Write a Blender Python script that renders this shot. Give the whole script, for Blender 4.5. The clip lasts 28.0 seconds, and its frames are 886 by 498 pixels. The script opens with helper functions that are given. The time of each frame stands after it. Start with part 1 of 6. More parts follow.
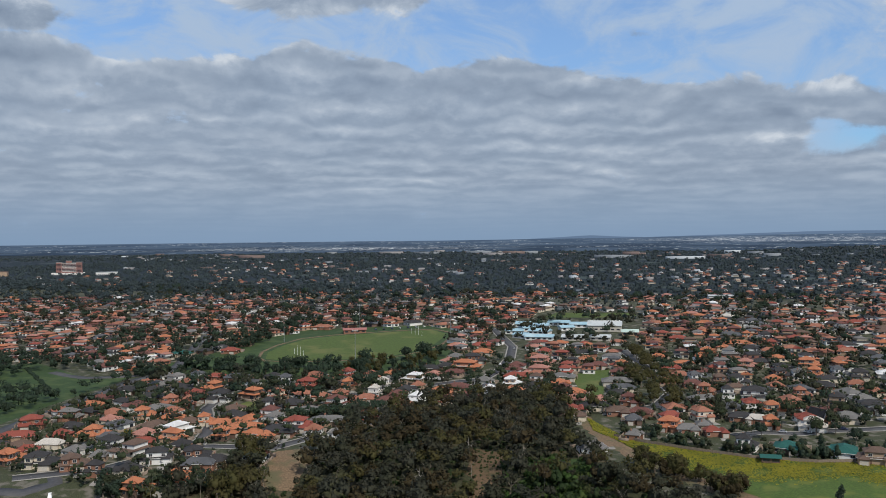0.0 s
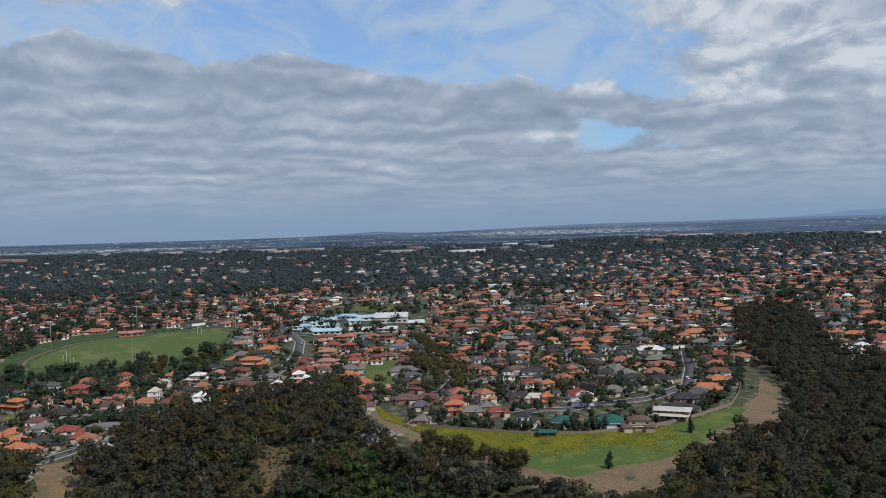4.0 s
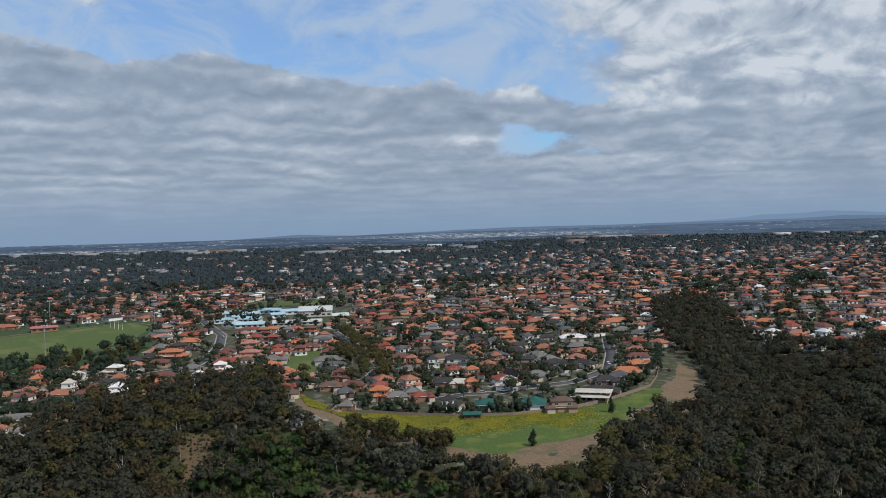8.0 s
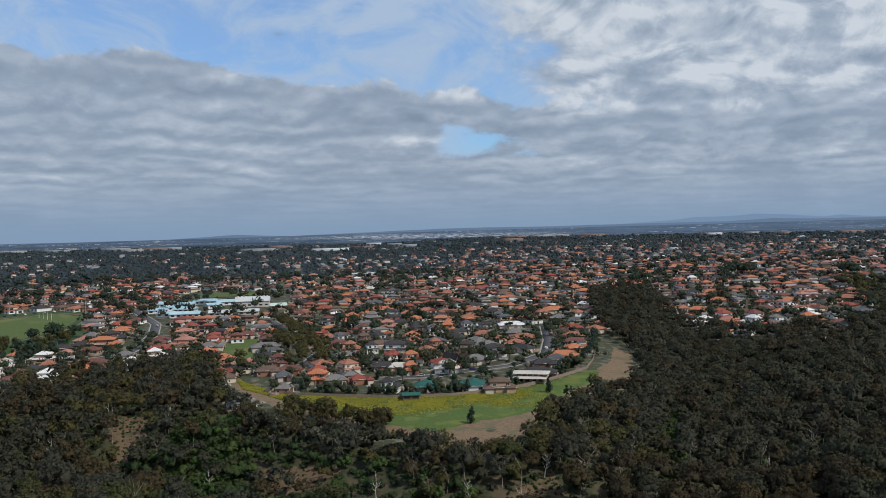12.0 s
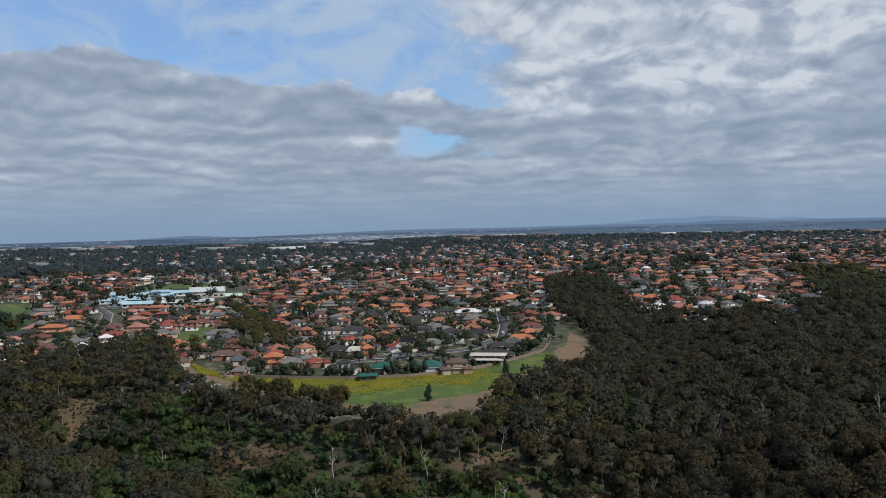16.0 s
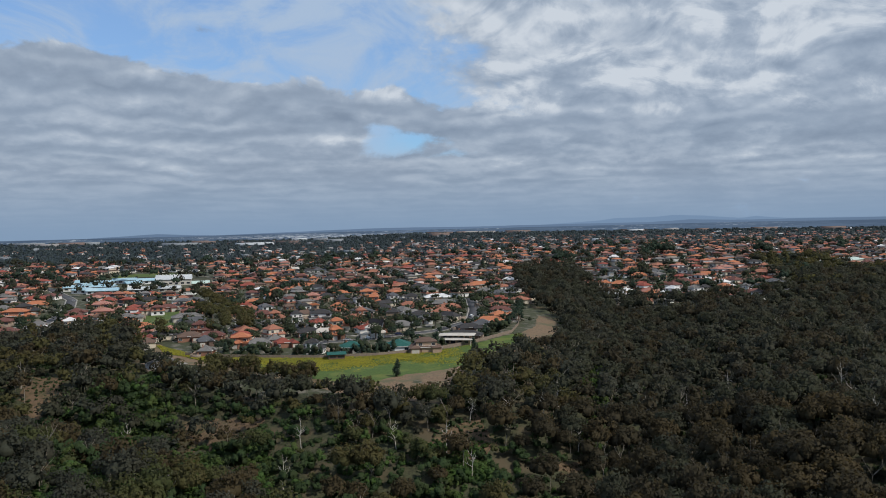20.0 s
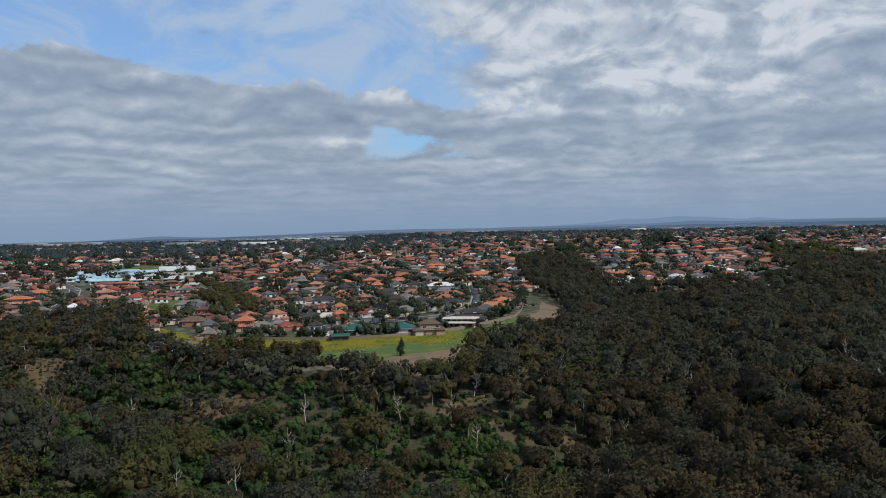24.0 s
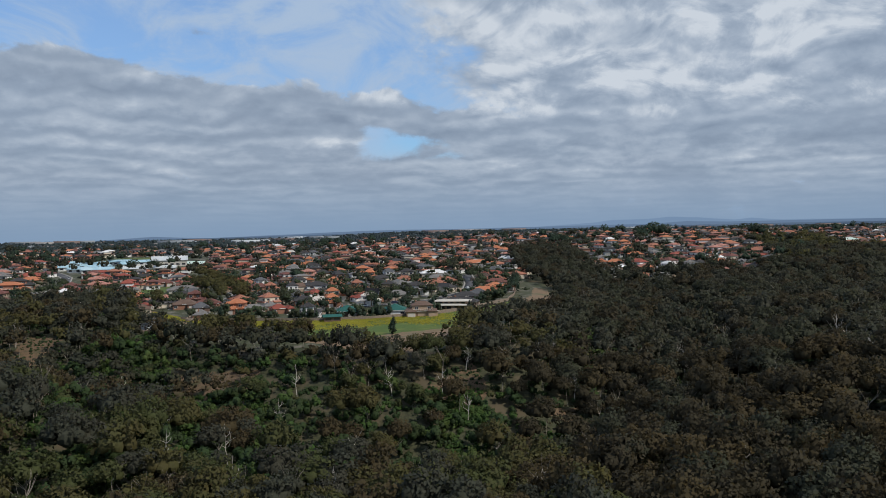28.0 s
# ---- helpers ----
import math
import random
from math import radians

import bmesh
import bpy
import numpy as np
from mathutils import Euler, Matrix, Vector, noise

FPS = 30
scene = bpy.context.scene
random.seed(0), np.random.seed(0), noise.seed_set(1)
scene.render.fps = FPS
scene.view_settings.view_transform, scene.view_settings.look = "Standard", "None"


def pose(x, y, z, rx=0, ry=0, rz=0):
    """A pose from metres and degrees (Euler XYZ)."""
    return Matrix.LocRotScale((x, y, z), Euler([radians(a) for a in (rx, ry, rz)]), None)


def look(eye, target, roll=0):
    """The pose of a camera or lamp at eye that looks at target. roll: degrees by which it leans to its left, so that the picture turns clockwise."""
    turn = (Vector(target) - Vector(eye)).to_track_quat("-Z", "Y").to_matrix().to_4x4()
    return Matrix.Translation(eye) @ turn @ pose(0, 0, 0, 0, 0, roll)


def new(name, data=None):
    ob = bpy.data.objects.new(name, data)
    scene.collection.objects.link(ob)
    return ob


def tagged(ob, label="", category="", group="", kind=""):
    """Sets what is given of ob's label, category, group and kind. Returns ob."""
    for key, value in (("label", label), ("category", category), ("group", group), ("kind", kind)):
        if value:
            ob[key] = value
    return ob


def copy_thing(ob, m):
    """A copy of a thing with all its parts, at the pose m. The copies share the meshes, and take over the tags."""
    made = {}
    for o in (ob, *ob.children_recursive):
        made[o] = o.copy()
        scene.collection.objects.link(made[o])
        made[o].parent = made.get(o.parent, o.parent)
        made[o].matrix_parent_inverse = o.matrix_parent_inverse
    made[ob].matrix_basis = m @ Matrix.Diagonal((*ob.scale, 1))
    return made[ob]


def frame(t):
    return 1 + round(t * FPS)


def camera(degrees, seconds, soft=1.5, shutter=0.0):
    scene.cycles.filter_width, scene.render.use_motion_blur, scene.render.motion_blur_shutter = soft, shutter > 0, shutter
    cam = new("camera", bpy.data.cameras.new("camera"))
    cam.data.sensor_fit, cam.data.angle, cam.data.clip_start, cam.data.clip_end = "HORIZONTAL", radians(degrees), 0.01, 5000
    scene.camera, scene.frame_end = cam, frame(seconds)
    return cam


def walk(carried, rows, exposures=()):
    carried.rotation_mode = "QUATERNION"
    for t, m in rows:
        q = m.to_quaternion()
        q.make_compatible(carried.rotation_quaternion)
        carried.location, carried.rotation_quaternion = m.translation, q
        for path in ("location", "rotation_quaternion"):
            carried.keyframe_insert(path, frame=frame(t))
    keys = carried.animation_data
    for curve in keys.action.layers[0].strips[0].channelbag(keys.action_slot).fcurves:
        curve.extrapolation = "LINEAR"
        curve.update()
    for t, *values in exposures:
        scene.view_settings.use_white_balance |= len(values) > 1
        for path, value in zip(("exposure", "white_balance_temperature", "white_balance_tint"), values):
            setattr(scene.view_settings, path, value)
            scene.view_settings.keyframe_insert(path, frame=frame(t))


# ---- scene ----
cam = camera(53.9, 28.0, soft=0.6)
PATH = [
    (0, (0.53, -1.103, 114.097), (-0.125, 0.786, 114.061), -0.5),
    (0.5, (0.565, -1.071, 114.305), (0.087, 0.87, 114.265), -0.6),
    (1, (0.194, -1.08, 114.255), (-0.193, 0.881, 114.211), -0.7),
    (1.5, (0.273, -0.931, 114.341), (-0.051, 1.042, 114.294), -0.9),
    (2, (0.492, -0.694, 114.089), (0.193, 1.283, 114.041), -1.0),
    (2.5, (0.649, -0.598, 113.471), (0.379, 1.383, 113.422), -1.1),
    (3, (0.893, -0.471, 112.905), (0.649, 1.513, 112.855), -1.3),
    (3.5, (0.941, -0.514, 112.083), (0.731, 1.474, 112.032), -1.4),
    (5.5, (0.865, -1.098, 106.914), (0.751, 0.898, 106.864), -1.5),
    (6, (0.851, -1.341, 105.488), (0.759, 0.656, 105.438), -1.4),
    (6.5, (0.493, -1.347, 104.37), (0.424, 0.651, 104.321), -1.4),
    (7, (0.439, -1.622, 102.958), (0.391, 0.377, 102.912), -1.4),
    (7.5, (0.56, -1.507, 101.776), (0.533, 0.493, 101.727), -1.5),
    (8, (0.538, -1.517, 100.76), (0.531, 0.482, 100.712), -1.4),
    (8.5, (0.497, -1.649, 99.357), (0.509, 0.35, 99.309), -1.3),
    (9, (0.464, -1.562, 98.101), (0.494, 0.437, 98.053), -1.3),
    (9.5, (0.287, -1.447, 96.873), (0.335, 0.552, 96.825), -1.3),
    (10, (0.331, -1.324, 95.59), (0.398, 0.675, 95.541), -1.3),
    (10.5, (0.341, -1.532, 94.339), (0.424, 0.465, 94.289), -1.2),
    (11, (0.307, -1.573, 92.961), (0.406, 0.424, 92.91), -1.2),
    (11.5, (0.361, -1.694, 91.589), (0.477, 0.302, 91.54), -1.2),
    (12, (0.303, -2.112, 90.316), (0.435, -0.117, 90.267), -1.1),
    (12.5, (0.201, -2.452, 88.926), (0.348, -0.458, 88.878), -1.1),
    (14.5, (0.116, -2.981, 83.57), (0.314, -0.991, 83.523), -1.1),
    (15, (0.074, -2.852, 82.284), (0.283, -0.863, 82.235), -1.1),
    (15.5, (-0.126, -2.695, 80.755), (0.095, -0.707, 80.706), -1.0),
    (16, (0.01, -2.615, 79.572), (0.24, -0.629, 79.524), -1.0),
    (16.5, (0.182, -2.606, 78.178), (0.422, -0.621, 78.13), -1.0),
    (17, (0.186, -2.491, 76.956), (0.435, -0.508, 76.906), -1.0),
    (17.5, (0.201, -2.309, 75.533), (0.46, -0.326, 75.481), -0.9),
    (18, (0.184, -2.288, 74.039), (0.452, -0.306, 73.988), -0.9),
    (18.5, (0.253, -2.225, 72.758), (0.529, -0.245, 72.707), -0.9),
    (19, (0.186, -2.441, 71.474), (0.47, -0.462, 71.422), -1.0),
    (19.5, (0.243, -2.537, 70.089), (0.535, -0.559, 70.038), -0.9),
    (20, (0.219, -2.6, 68.833), (0.518, -0.623, 68.781), -0.9),
    (20.5, (0.242, -2.657, 67.502), (0.546, -0.681, 67.45), -1.0),
    (21, (0.168, -2.649, 66.224), (0.475, -0.674, 66.173), -1.0),
    (21.5, (0.084, -2.655, 65.019), (0.376, -0.677, 64.968), -1.0),
    (23.5, (-0.786, -2.866, 59.6), (-0.478, -0.891, 59.554), -1.0),
    (24, (-0.719, -2.716, 58.446), (-0.425, -0.738, 58.398), -1.0),
    (24.5, (-0.202, -2.836, 57.29), (0.092, -0.858, 57.237), -1.1),
    (25, (-0.022, -2.732, 56.088), (0.274, -0.755, 56.038), -1.0),
    (25.5, (-0.034, -2.679, 54.797), (0.263, -0.701, 54.745), -0.9),
    (26, (0.123, -2.569, 53.483), (0.421, -0.592, 53.432), -1.0),
    (26.5, (-0.005, -2.518, 52.294), (0.296, -0.542, 52.244), -0.9),
    (27, (0.048, -2.658, 51.091), (0.351, -0.682, 51.039), -1.0),
    (27.5, (0.077, -2.639, 49.753), (0.383, -0.663, 49.704), -1.1),
    (28, (-0.043, -2.819, 48.1), (0.265, -0.844, 48.053), -1.0),
]
walk(cam, [(t, look(eye, target, roll)) for t, eye, target, roll in PATH])

# ---- light ----
SUN_TURN, SUN_UP = radians(130), radians(50)  # clockwise from +y, above the horizon
sun_way = Vector((math.sin(SUN_TURN) * math.cos(SUN_UP), math.cos(SUN_TURN) * math.cos(SUN_UP), math.sin(SUN_UP)))
sun = new("sun", bpy.data.lights.new("sun", "SUN"))
sun.data.energy, sun.data.angle, sun.data.color = 3.6, radians(1.2), (1.0, 0.95, 0.88)
sun.matrix_world = look(sun_way * 300, (0, 0, 0))
scene.view_settings.exposure = 0.0


class Nodes:
    """Short hand for node trees."""

    def __init__(self, tree):
        self.tree = tree

    def add(self, kind, **values):
        node = self.tree.nodes.new(kind)
        for key, value in values.items():
            setattr(node, key, value)
        return node

    def link(self, a, b):
        self.tree.links.new(a, b)

    def put(self, socket, value):
        if isinstance(value, bpy.types.NodeSocket):
            self.link(value, socket)
        else:
            socket.default_value = value

    def math(self, op, a, b=0.0, c=0.0):
        node = self.add("ShaderNodeMath", operation=op)
        for n, v in enumerate((a, b, c)):
            self.put(node.inputs[n], v)
        return node.outputs[0]

    def noise(self, vector, scale, detail=4.0, rough=0.55, warp=0.0):
        node = self.add("ShaderNodeTexNoise")
        if vector is not None:
            self.link(vector, node.inputs["Vector"])
        for key, v in (("Scale", scale), ("Detail", detail), ("Roughness", rough), ("Distortion", warp)):
            node.inputs[key].default_value = v
        return node.outputs["Fac"]

    def step(self, value, a, b, lo=0.0, hi=1.0):
        node = self.add("ShaderNodeMapRange", interpolation_type="SMOOTHSTEP")
        for n, v in enumerate((value, a, b, lo, hi)):
            self.put(node.inputs[n], v)
        return node.outputs[0]

    def mix(self, fac, a, b, blend="MIX"):
        node = self.add("ShaderNodeMix", data_type="RGBA", blend_type=blend)
        self.put(node.inputs["Factor"], fac)
        for socket, v in ((node.inputs[6], a), (node.inputs[7], b)):
            self.put(socket, (*v, 1) if isinstance(v, tuple) else v)
        return node.outputs[2]

    def ramp(self, fac, stops, sharp=False):
        node = self.add("ShaderNodeValToRGB")
        node.color_ramp.interpolation = "CONSTANT" if sharp else "LINEAR"
        while len(node.color_ramp.elements) < len(stops):
            node.color_ramp.elements.new(0.5)
        for el, (at, colour) in zip(node.color_ramp.elements, stops):
            el.position, el.color = at, (*colour, 1)
        self.put(node.inputs[0], fac)
        return node.outputs[0]


def build_sky():
    world = bpy.data.worlds.new("sky")
    scene.world = world
    world.use_nodes = True
    tree = world.node_tree
    tree.nodes.clear()
    n = Nodes(tree)
    way = n.add("ShaderNodeTexCoord").outputs["Generated"]
    split = n.add("ShaderNodeSeparateXYZ")
    n.link(way, split.inputs[0])
    x, y, z = split.outputs
    up = n.math("MULTIPLY", n.math("ARCSINE", z), 57.2958)
    turn = n.math("MULTIPLY", n.math("ARCTAN2", x, y), 57.2958)
    blue = n.add("ShaderNodeTexSky", sky_type="NISHITA", sun_disc=False, sun_elevation=SUN_UP, sun_rotation=SUN_TURN)
    blue_out = n.mix(1.0, blue.outputs[0], (0.070, 0.105, 0.145), "MULTIPLY")
    def at(across, along, lift=0.0):
        node = n.add("ShaderNodeCombineXYZ")
        n.link(across, node.inputs[0])
        n.link(along, node.inputs[1])
        node.inputs[2].default_value = lift
        return node.outputs[0]

    def spot(at_turn, at_up, wide, tall, power):
        a = n.math("DIVIDE", n.math("SUBTRACT", turn, at_turn), wide)
        b = n.math("DIVIDE", n.math("SUBTRACT", up, at_up), tall)
        r = n.math("ADD", n.math("MULTIPLY", a, a), n.math("MULTIPLY", b, b))
        return n.math("MULTIPLY", n.math("EXPONENT", n.math("MULTIPLY", r, -1.0)), power)

    def centred(value, power):
        return n.math("MULTIPLY", n.math("SUBTRACT", value, 0.5), power)

    def profile(stops, low, high):
        """A height that follows the turn."""
        fac = n.math("DIVIDE", n.math("ADD", turn, 50.0), 90.0)
        shade = n.ramp(fac, [((a + 50) / 90, ((b - low) / (high - low),) * 3) for a, b in stops])
        return n.math("ADD", n.math("MULTIPLY", shade, high - low), low)

    def rows(phase, soft):
        """Cloud rows one behind the other: flat grey bases that brighten to a crisp lumpy top."""
        f = n.math("FRACT", phase)
        return n.math("MULTIPLY", n.math("POWER", f, 1.3), n.step(f, 1.0 - soft, 1.0, 1.0, 0.0))

    # rows crowd together towards the horizon
    rank = n.math("MULTIPLY", n.math("LOGARITHM", n.math("MAXIMUM", n.math("ADD", up, 1.3), 0.3), math.e), 5.0)
    puff = n.noise(at(turn, n.math("MULTIPLY", up, 1.6)), 0.30, 8, 0.58, 0.15)
    wisp = n.noise(at(turn, n.math("MULTIPLY", up, 1.7), 7.1), 0.16, 8, 0.62, 0.6)
    lump = n.noise(at(n.math("MULTIPLY", turn, 0.62), n.math("MULTIPLY", rank, 1.9), 3.3), 0.40, 6, 0.52, 0.1)
    over = n.noise(at(n.math("MULTIPLY", turn, 0.62), n.math("MULTIPLY", n.math("ADD", rank, 0.30), 1.9), 3.3), 0.40, 6, 0.52, 0.1)
    drift = n.noise(at(turn, n.math("MULTIPLY", rank, 2.6), 9.2), 0.085, 3, 0.5)
    big = n.noise(at(turn, n.math("MULTIPLY", rank, 2.4), 1.7), 0.11, 4, 0.55)
    first = rows(n.math("ADD", n.math("ADD", rank, centred(drift, 3.6)), centred(lump, 1.6)), 0.40)
    second = rows(n.math("ADD", n.math("ADD", n.math("MULTIPLY", rank, 1.7), centred(drift, -2.6)), centred(lump, 2.0)), 0.45)
    # the long bank: its lumpy top edge falls from west to north
    under_top = n.math("ADD", n.math("SUBTRACT", profile(BANK_TOP, 6.0, 14.0), up), centred(puff, 2.6))
    bank = n.step(under_top, -0.10, 0.28)
    east = n.math("ADD", n.math("MULTIPLY", n.math("SUBTRACT", turn, 9.5), 0.10), n.math("MULTIPLY", n.math("SUBTRACT", up, 10.5), 0.045))
    east_bank = n.step(n.math("ADD", n.math("ADD", centred(puff, 1.4), centred(wisp, 0.9)), east), -0.16, 0.30)
    cloud = n.math("MAXIMUM", bank, east_bank)
    for high in HIGH_CLOUDS:
        cloud = n.math("MAXIMUM", cloud, n.step(n.math("ADD", centred(puff, 1.3), spot(*high)), 0.34, 0.56))
    for hole in HOLES:
        cloud = n.math("MULTIPLY", cloud, n.math("SUBTRACT", 1.0, n.step(n.math("ADD", n.math("ADD", centred(wisp, 1.6), centred(puff, 2.2)), spot(*hole)), 0.42, 0.95, 0.0, 1.0)))
    # tops catch the light, undersides are grey
    force = n.math("MULTIPLY", n.step(big, 0.36, 0.58, 0.60, 1.0), n.step(up, 0.8, 4.5, 0.25, 1.0))
    lit = n.math("ADD", n.math("MULTIPLY", n.math("MULTIPLY", n.math("SUBTRACT", first, 0.27), 0.44), force), 0.46)
    lit = n.math("ADD", lit, n.math("MULTIPLY", n.math("MULTIPLY", n.math("SUBTRACT", second, 0.27), 0.20), force))
    lit = n.math("ADD", lit, n.math("MULTIPLY", n.math("MULTIPLY", n.math("SUBTRACT", lump, over), 0.95), n.step(up, 0.5, 4.0, 0.3, 1.0)))
    lit = n.math("ADD", lit, centred(big, 0.40))
    lit = n.math("ADD", lit, centred(puff, 0.50))
    rim = n.math("MULTIPLY", n.step(under_top, 0.05, 0.9, 1.0, 0.0), n.step(wisp, 0.42, 0.62, 0.0, 0.34))
    lit = n.math("ADD", lit, rim)
    lit = n.math("SUBTRACT", lit, n.math("MULTIPLY", n.math("MULTIPLY", n.step(under_top, 0.5, 1.6), n.step(under_top, 1.8, 4.0, 1.0, 0.0)), 0.10))
    for glow in BRIGHT_TOPS:
        lit = n.math("ADD", lit, n.math("MULTIPLY", spot(*glow), n.step(puff, 0.40, 0.62, 0.25, 1.2)))
    for high in HIGH_CLOUDS:
        lit = n.math("ADD", lit, spot(*high[:4], -0.22))
    shade = n.ramp(lit, CLOUD_SHADES)
    veil = n.step(wisp, 0.34, 0.64, 0.30, 1.0)
    veil = n.math("MULTIPLY", veil, n.math("SUBTRACT", 1.0, spot(6.7, 5.5, 3.6, 1.3, 0.55)))
    clear = n.mix(veil, blue_out, VEIL)
    sky = n.mix(n.math("MULTIPLY", cloud, 0.97), clear, shade)
    hazy = n.mix(n.step(up, -0.8, 4.2), HAZE, sky)
    # far plain, a low range and mountains beyond the ground sheet, haze painted in
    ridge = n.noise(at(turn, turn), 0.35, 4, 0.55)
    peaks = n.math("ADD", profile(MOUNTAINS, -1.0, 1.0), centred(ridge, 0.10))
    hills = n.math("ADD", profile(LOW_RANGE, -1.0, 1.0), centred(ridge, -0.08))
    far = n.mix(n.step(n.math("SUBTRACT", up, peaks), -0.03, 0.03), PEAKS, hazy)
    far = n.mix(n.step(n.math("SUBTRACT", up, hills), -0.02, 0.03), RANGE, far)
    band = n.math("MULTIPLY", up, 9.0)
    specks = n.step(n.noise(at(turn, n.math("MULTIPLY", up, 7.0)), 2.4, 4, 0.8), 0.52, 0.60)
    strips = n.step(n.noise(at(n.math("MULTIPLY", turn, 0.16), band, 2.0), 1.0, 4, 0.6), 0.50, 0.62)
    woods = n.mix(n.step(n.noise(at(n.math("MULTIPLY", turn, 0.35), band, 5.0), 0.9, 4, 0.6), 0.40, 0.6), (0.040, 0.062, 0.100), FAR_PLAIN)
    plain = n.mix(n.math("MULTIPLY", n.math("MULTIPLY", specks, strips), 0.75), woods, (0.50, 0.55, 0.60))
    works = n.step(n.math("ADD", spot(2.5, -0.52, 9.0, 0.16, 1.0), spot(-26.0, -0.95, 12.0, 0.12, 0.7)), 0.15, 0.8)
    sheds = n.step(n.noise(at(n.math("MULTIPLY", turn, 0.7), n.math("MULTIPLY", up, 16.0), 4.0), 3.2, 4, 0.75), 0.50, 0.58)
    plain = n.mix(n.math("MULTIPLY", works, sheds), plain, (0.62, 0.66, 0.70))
    # distance haze fades the plain towards the horizon
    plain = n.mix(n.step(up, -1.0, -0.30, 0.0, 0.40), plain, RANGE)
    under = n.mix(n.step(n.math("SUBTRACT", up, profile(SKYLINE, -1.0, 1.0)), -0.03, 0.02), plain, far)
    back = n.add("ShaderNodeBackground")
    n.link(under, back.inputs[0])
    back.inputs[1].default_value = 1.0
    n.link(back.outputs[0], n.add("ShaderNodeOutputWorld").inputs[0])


# clearings in the cloud and grey clouds above the clear band: turn, height, width, depth, strength
HOLES = [(6.7, 5.5, 3.0, 0.95, 1.15), (4.4, 6.3, 1.6, 0.5, 0.6), (9.0, 4.8, 2.2, 0.5, 0.7)]
HIGH_CLOUDS = [(-27.5, 15.3, 8.0, 1.5, 1.0), (-47.0, 13.0, 5.0, 1.6, 0.9), (2.0, 15.4, 5.0, 0.8, 0.6), (-6.0, 12.4, 1.4, 0.5, 0.45)]
BRIGHT_TOPS = [(6.2, 8.6, 2.2, 0.8, 0.30), (12.5, 7.6, 3.0, 1.0, 0.24), (-33.5, 10.8, 4.0, 0.7, 0.26), (25.0, 9.6, 5.0, 1.4, 0.18), (2.8, 5.6, 2.0, 0.6, 0.22), (-24.0, 8.0, 5.0, 0.9, 0.12), (30.0, 12.0, 10.0, 3.0, 0.10), (25.0, 5.2, 12.0, 2.2, 0.15)]
# turn and height of the edges in the sky and of the far land
BANK_TOP = [(-50, 12.6), (-43, 12.0), (-40, 11.0), (-37.5, 10.9), (-31, 11.6), (-28.3, 12.2), (-24, 11.6), (-20.7, 10.6), (-16.5, 11.4), (-14, 11.5), (-12.5, 10.8), (-9.6, 10.2), (-4.7, 9.5), (0.6, 9.6), (2.7, 8.7), (5.5, 9.2), (7.5, 8.4), (9.5, 8.0), (12, 8.1), (14, 7.6), (40, 7.2)]
MOUNTAINS = [(-50, -1.0), (10, -0.4), (15.5, 0.02), (18.8, 0.22), (19.8, 0.36), (22, 0.38), (23.6, 0.50), (25.2, 0.42), (27.5, 0.24), (28.4, 0.34), (30, 0.20), (40, 0.15)]
LOW_RANGE = [(-50, -1.0), (-14, -0.45), (-9.5, -0.22), (-6, -0.36), (2, -0.12), (5, -0.05), (11, -0.05), (16, 0.02), (22, 0.06), (24.5, 0.20), (27, 0.12), (33, 0.16), (40, 0.16)]
SKYLINE = [(-50, -0.50), (-19, -0.47), (-8, -0.38), (2, -0.24), (12, -0.16), (20, -0.08), (28, 0.0), (40, 0.02)]
CLOUD_SHADES = [(0.06, (0.212, 0.272, 0.366)), (0.40, (0.292, 0.361, 0.462)), (0.64, (0.392, 0.462, 0.560)), (0.92, (0.600, 0.655, 0.725))]
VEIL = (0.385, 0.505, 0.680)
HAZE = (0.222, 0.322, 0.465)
# colours of the far land with blue distance haze in them
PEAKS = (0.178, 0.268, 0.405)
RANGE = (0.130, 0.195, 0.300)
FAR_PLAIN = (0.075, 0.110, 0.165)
build_sky()

# ---- ground ----
CREEK = ((-420, 180, 18), (-300, 250, 20), (-170, 365, 19), (-110, 368, 19), (-60, 338, 20), (-10, 295, 24), (40, 275, 26), (95, 285, 24), (145, 335, 14), (175, 410, 10), (195, 500, 9), (205, 580, 9), (238, 690, 9), (290, 900, 4), (330, 1050, 0))


def ramp(v, a, b):
    t = min(1.0, max(0.0, (v - a) / (b - a)))
    return t * t * (3 - 2 * t)


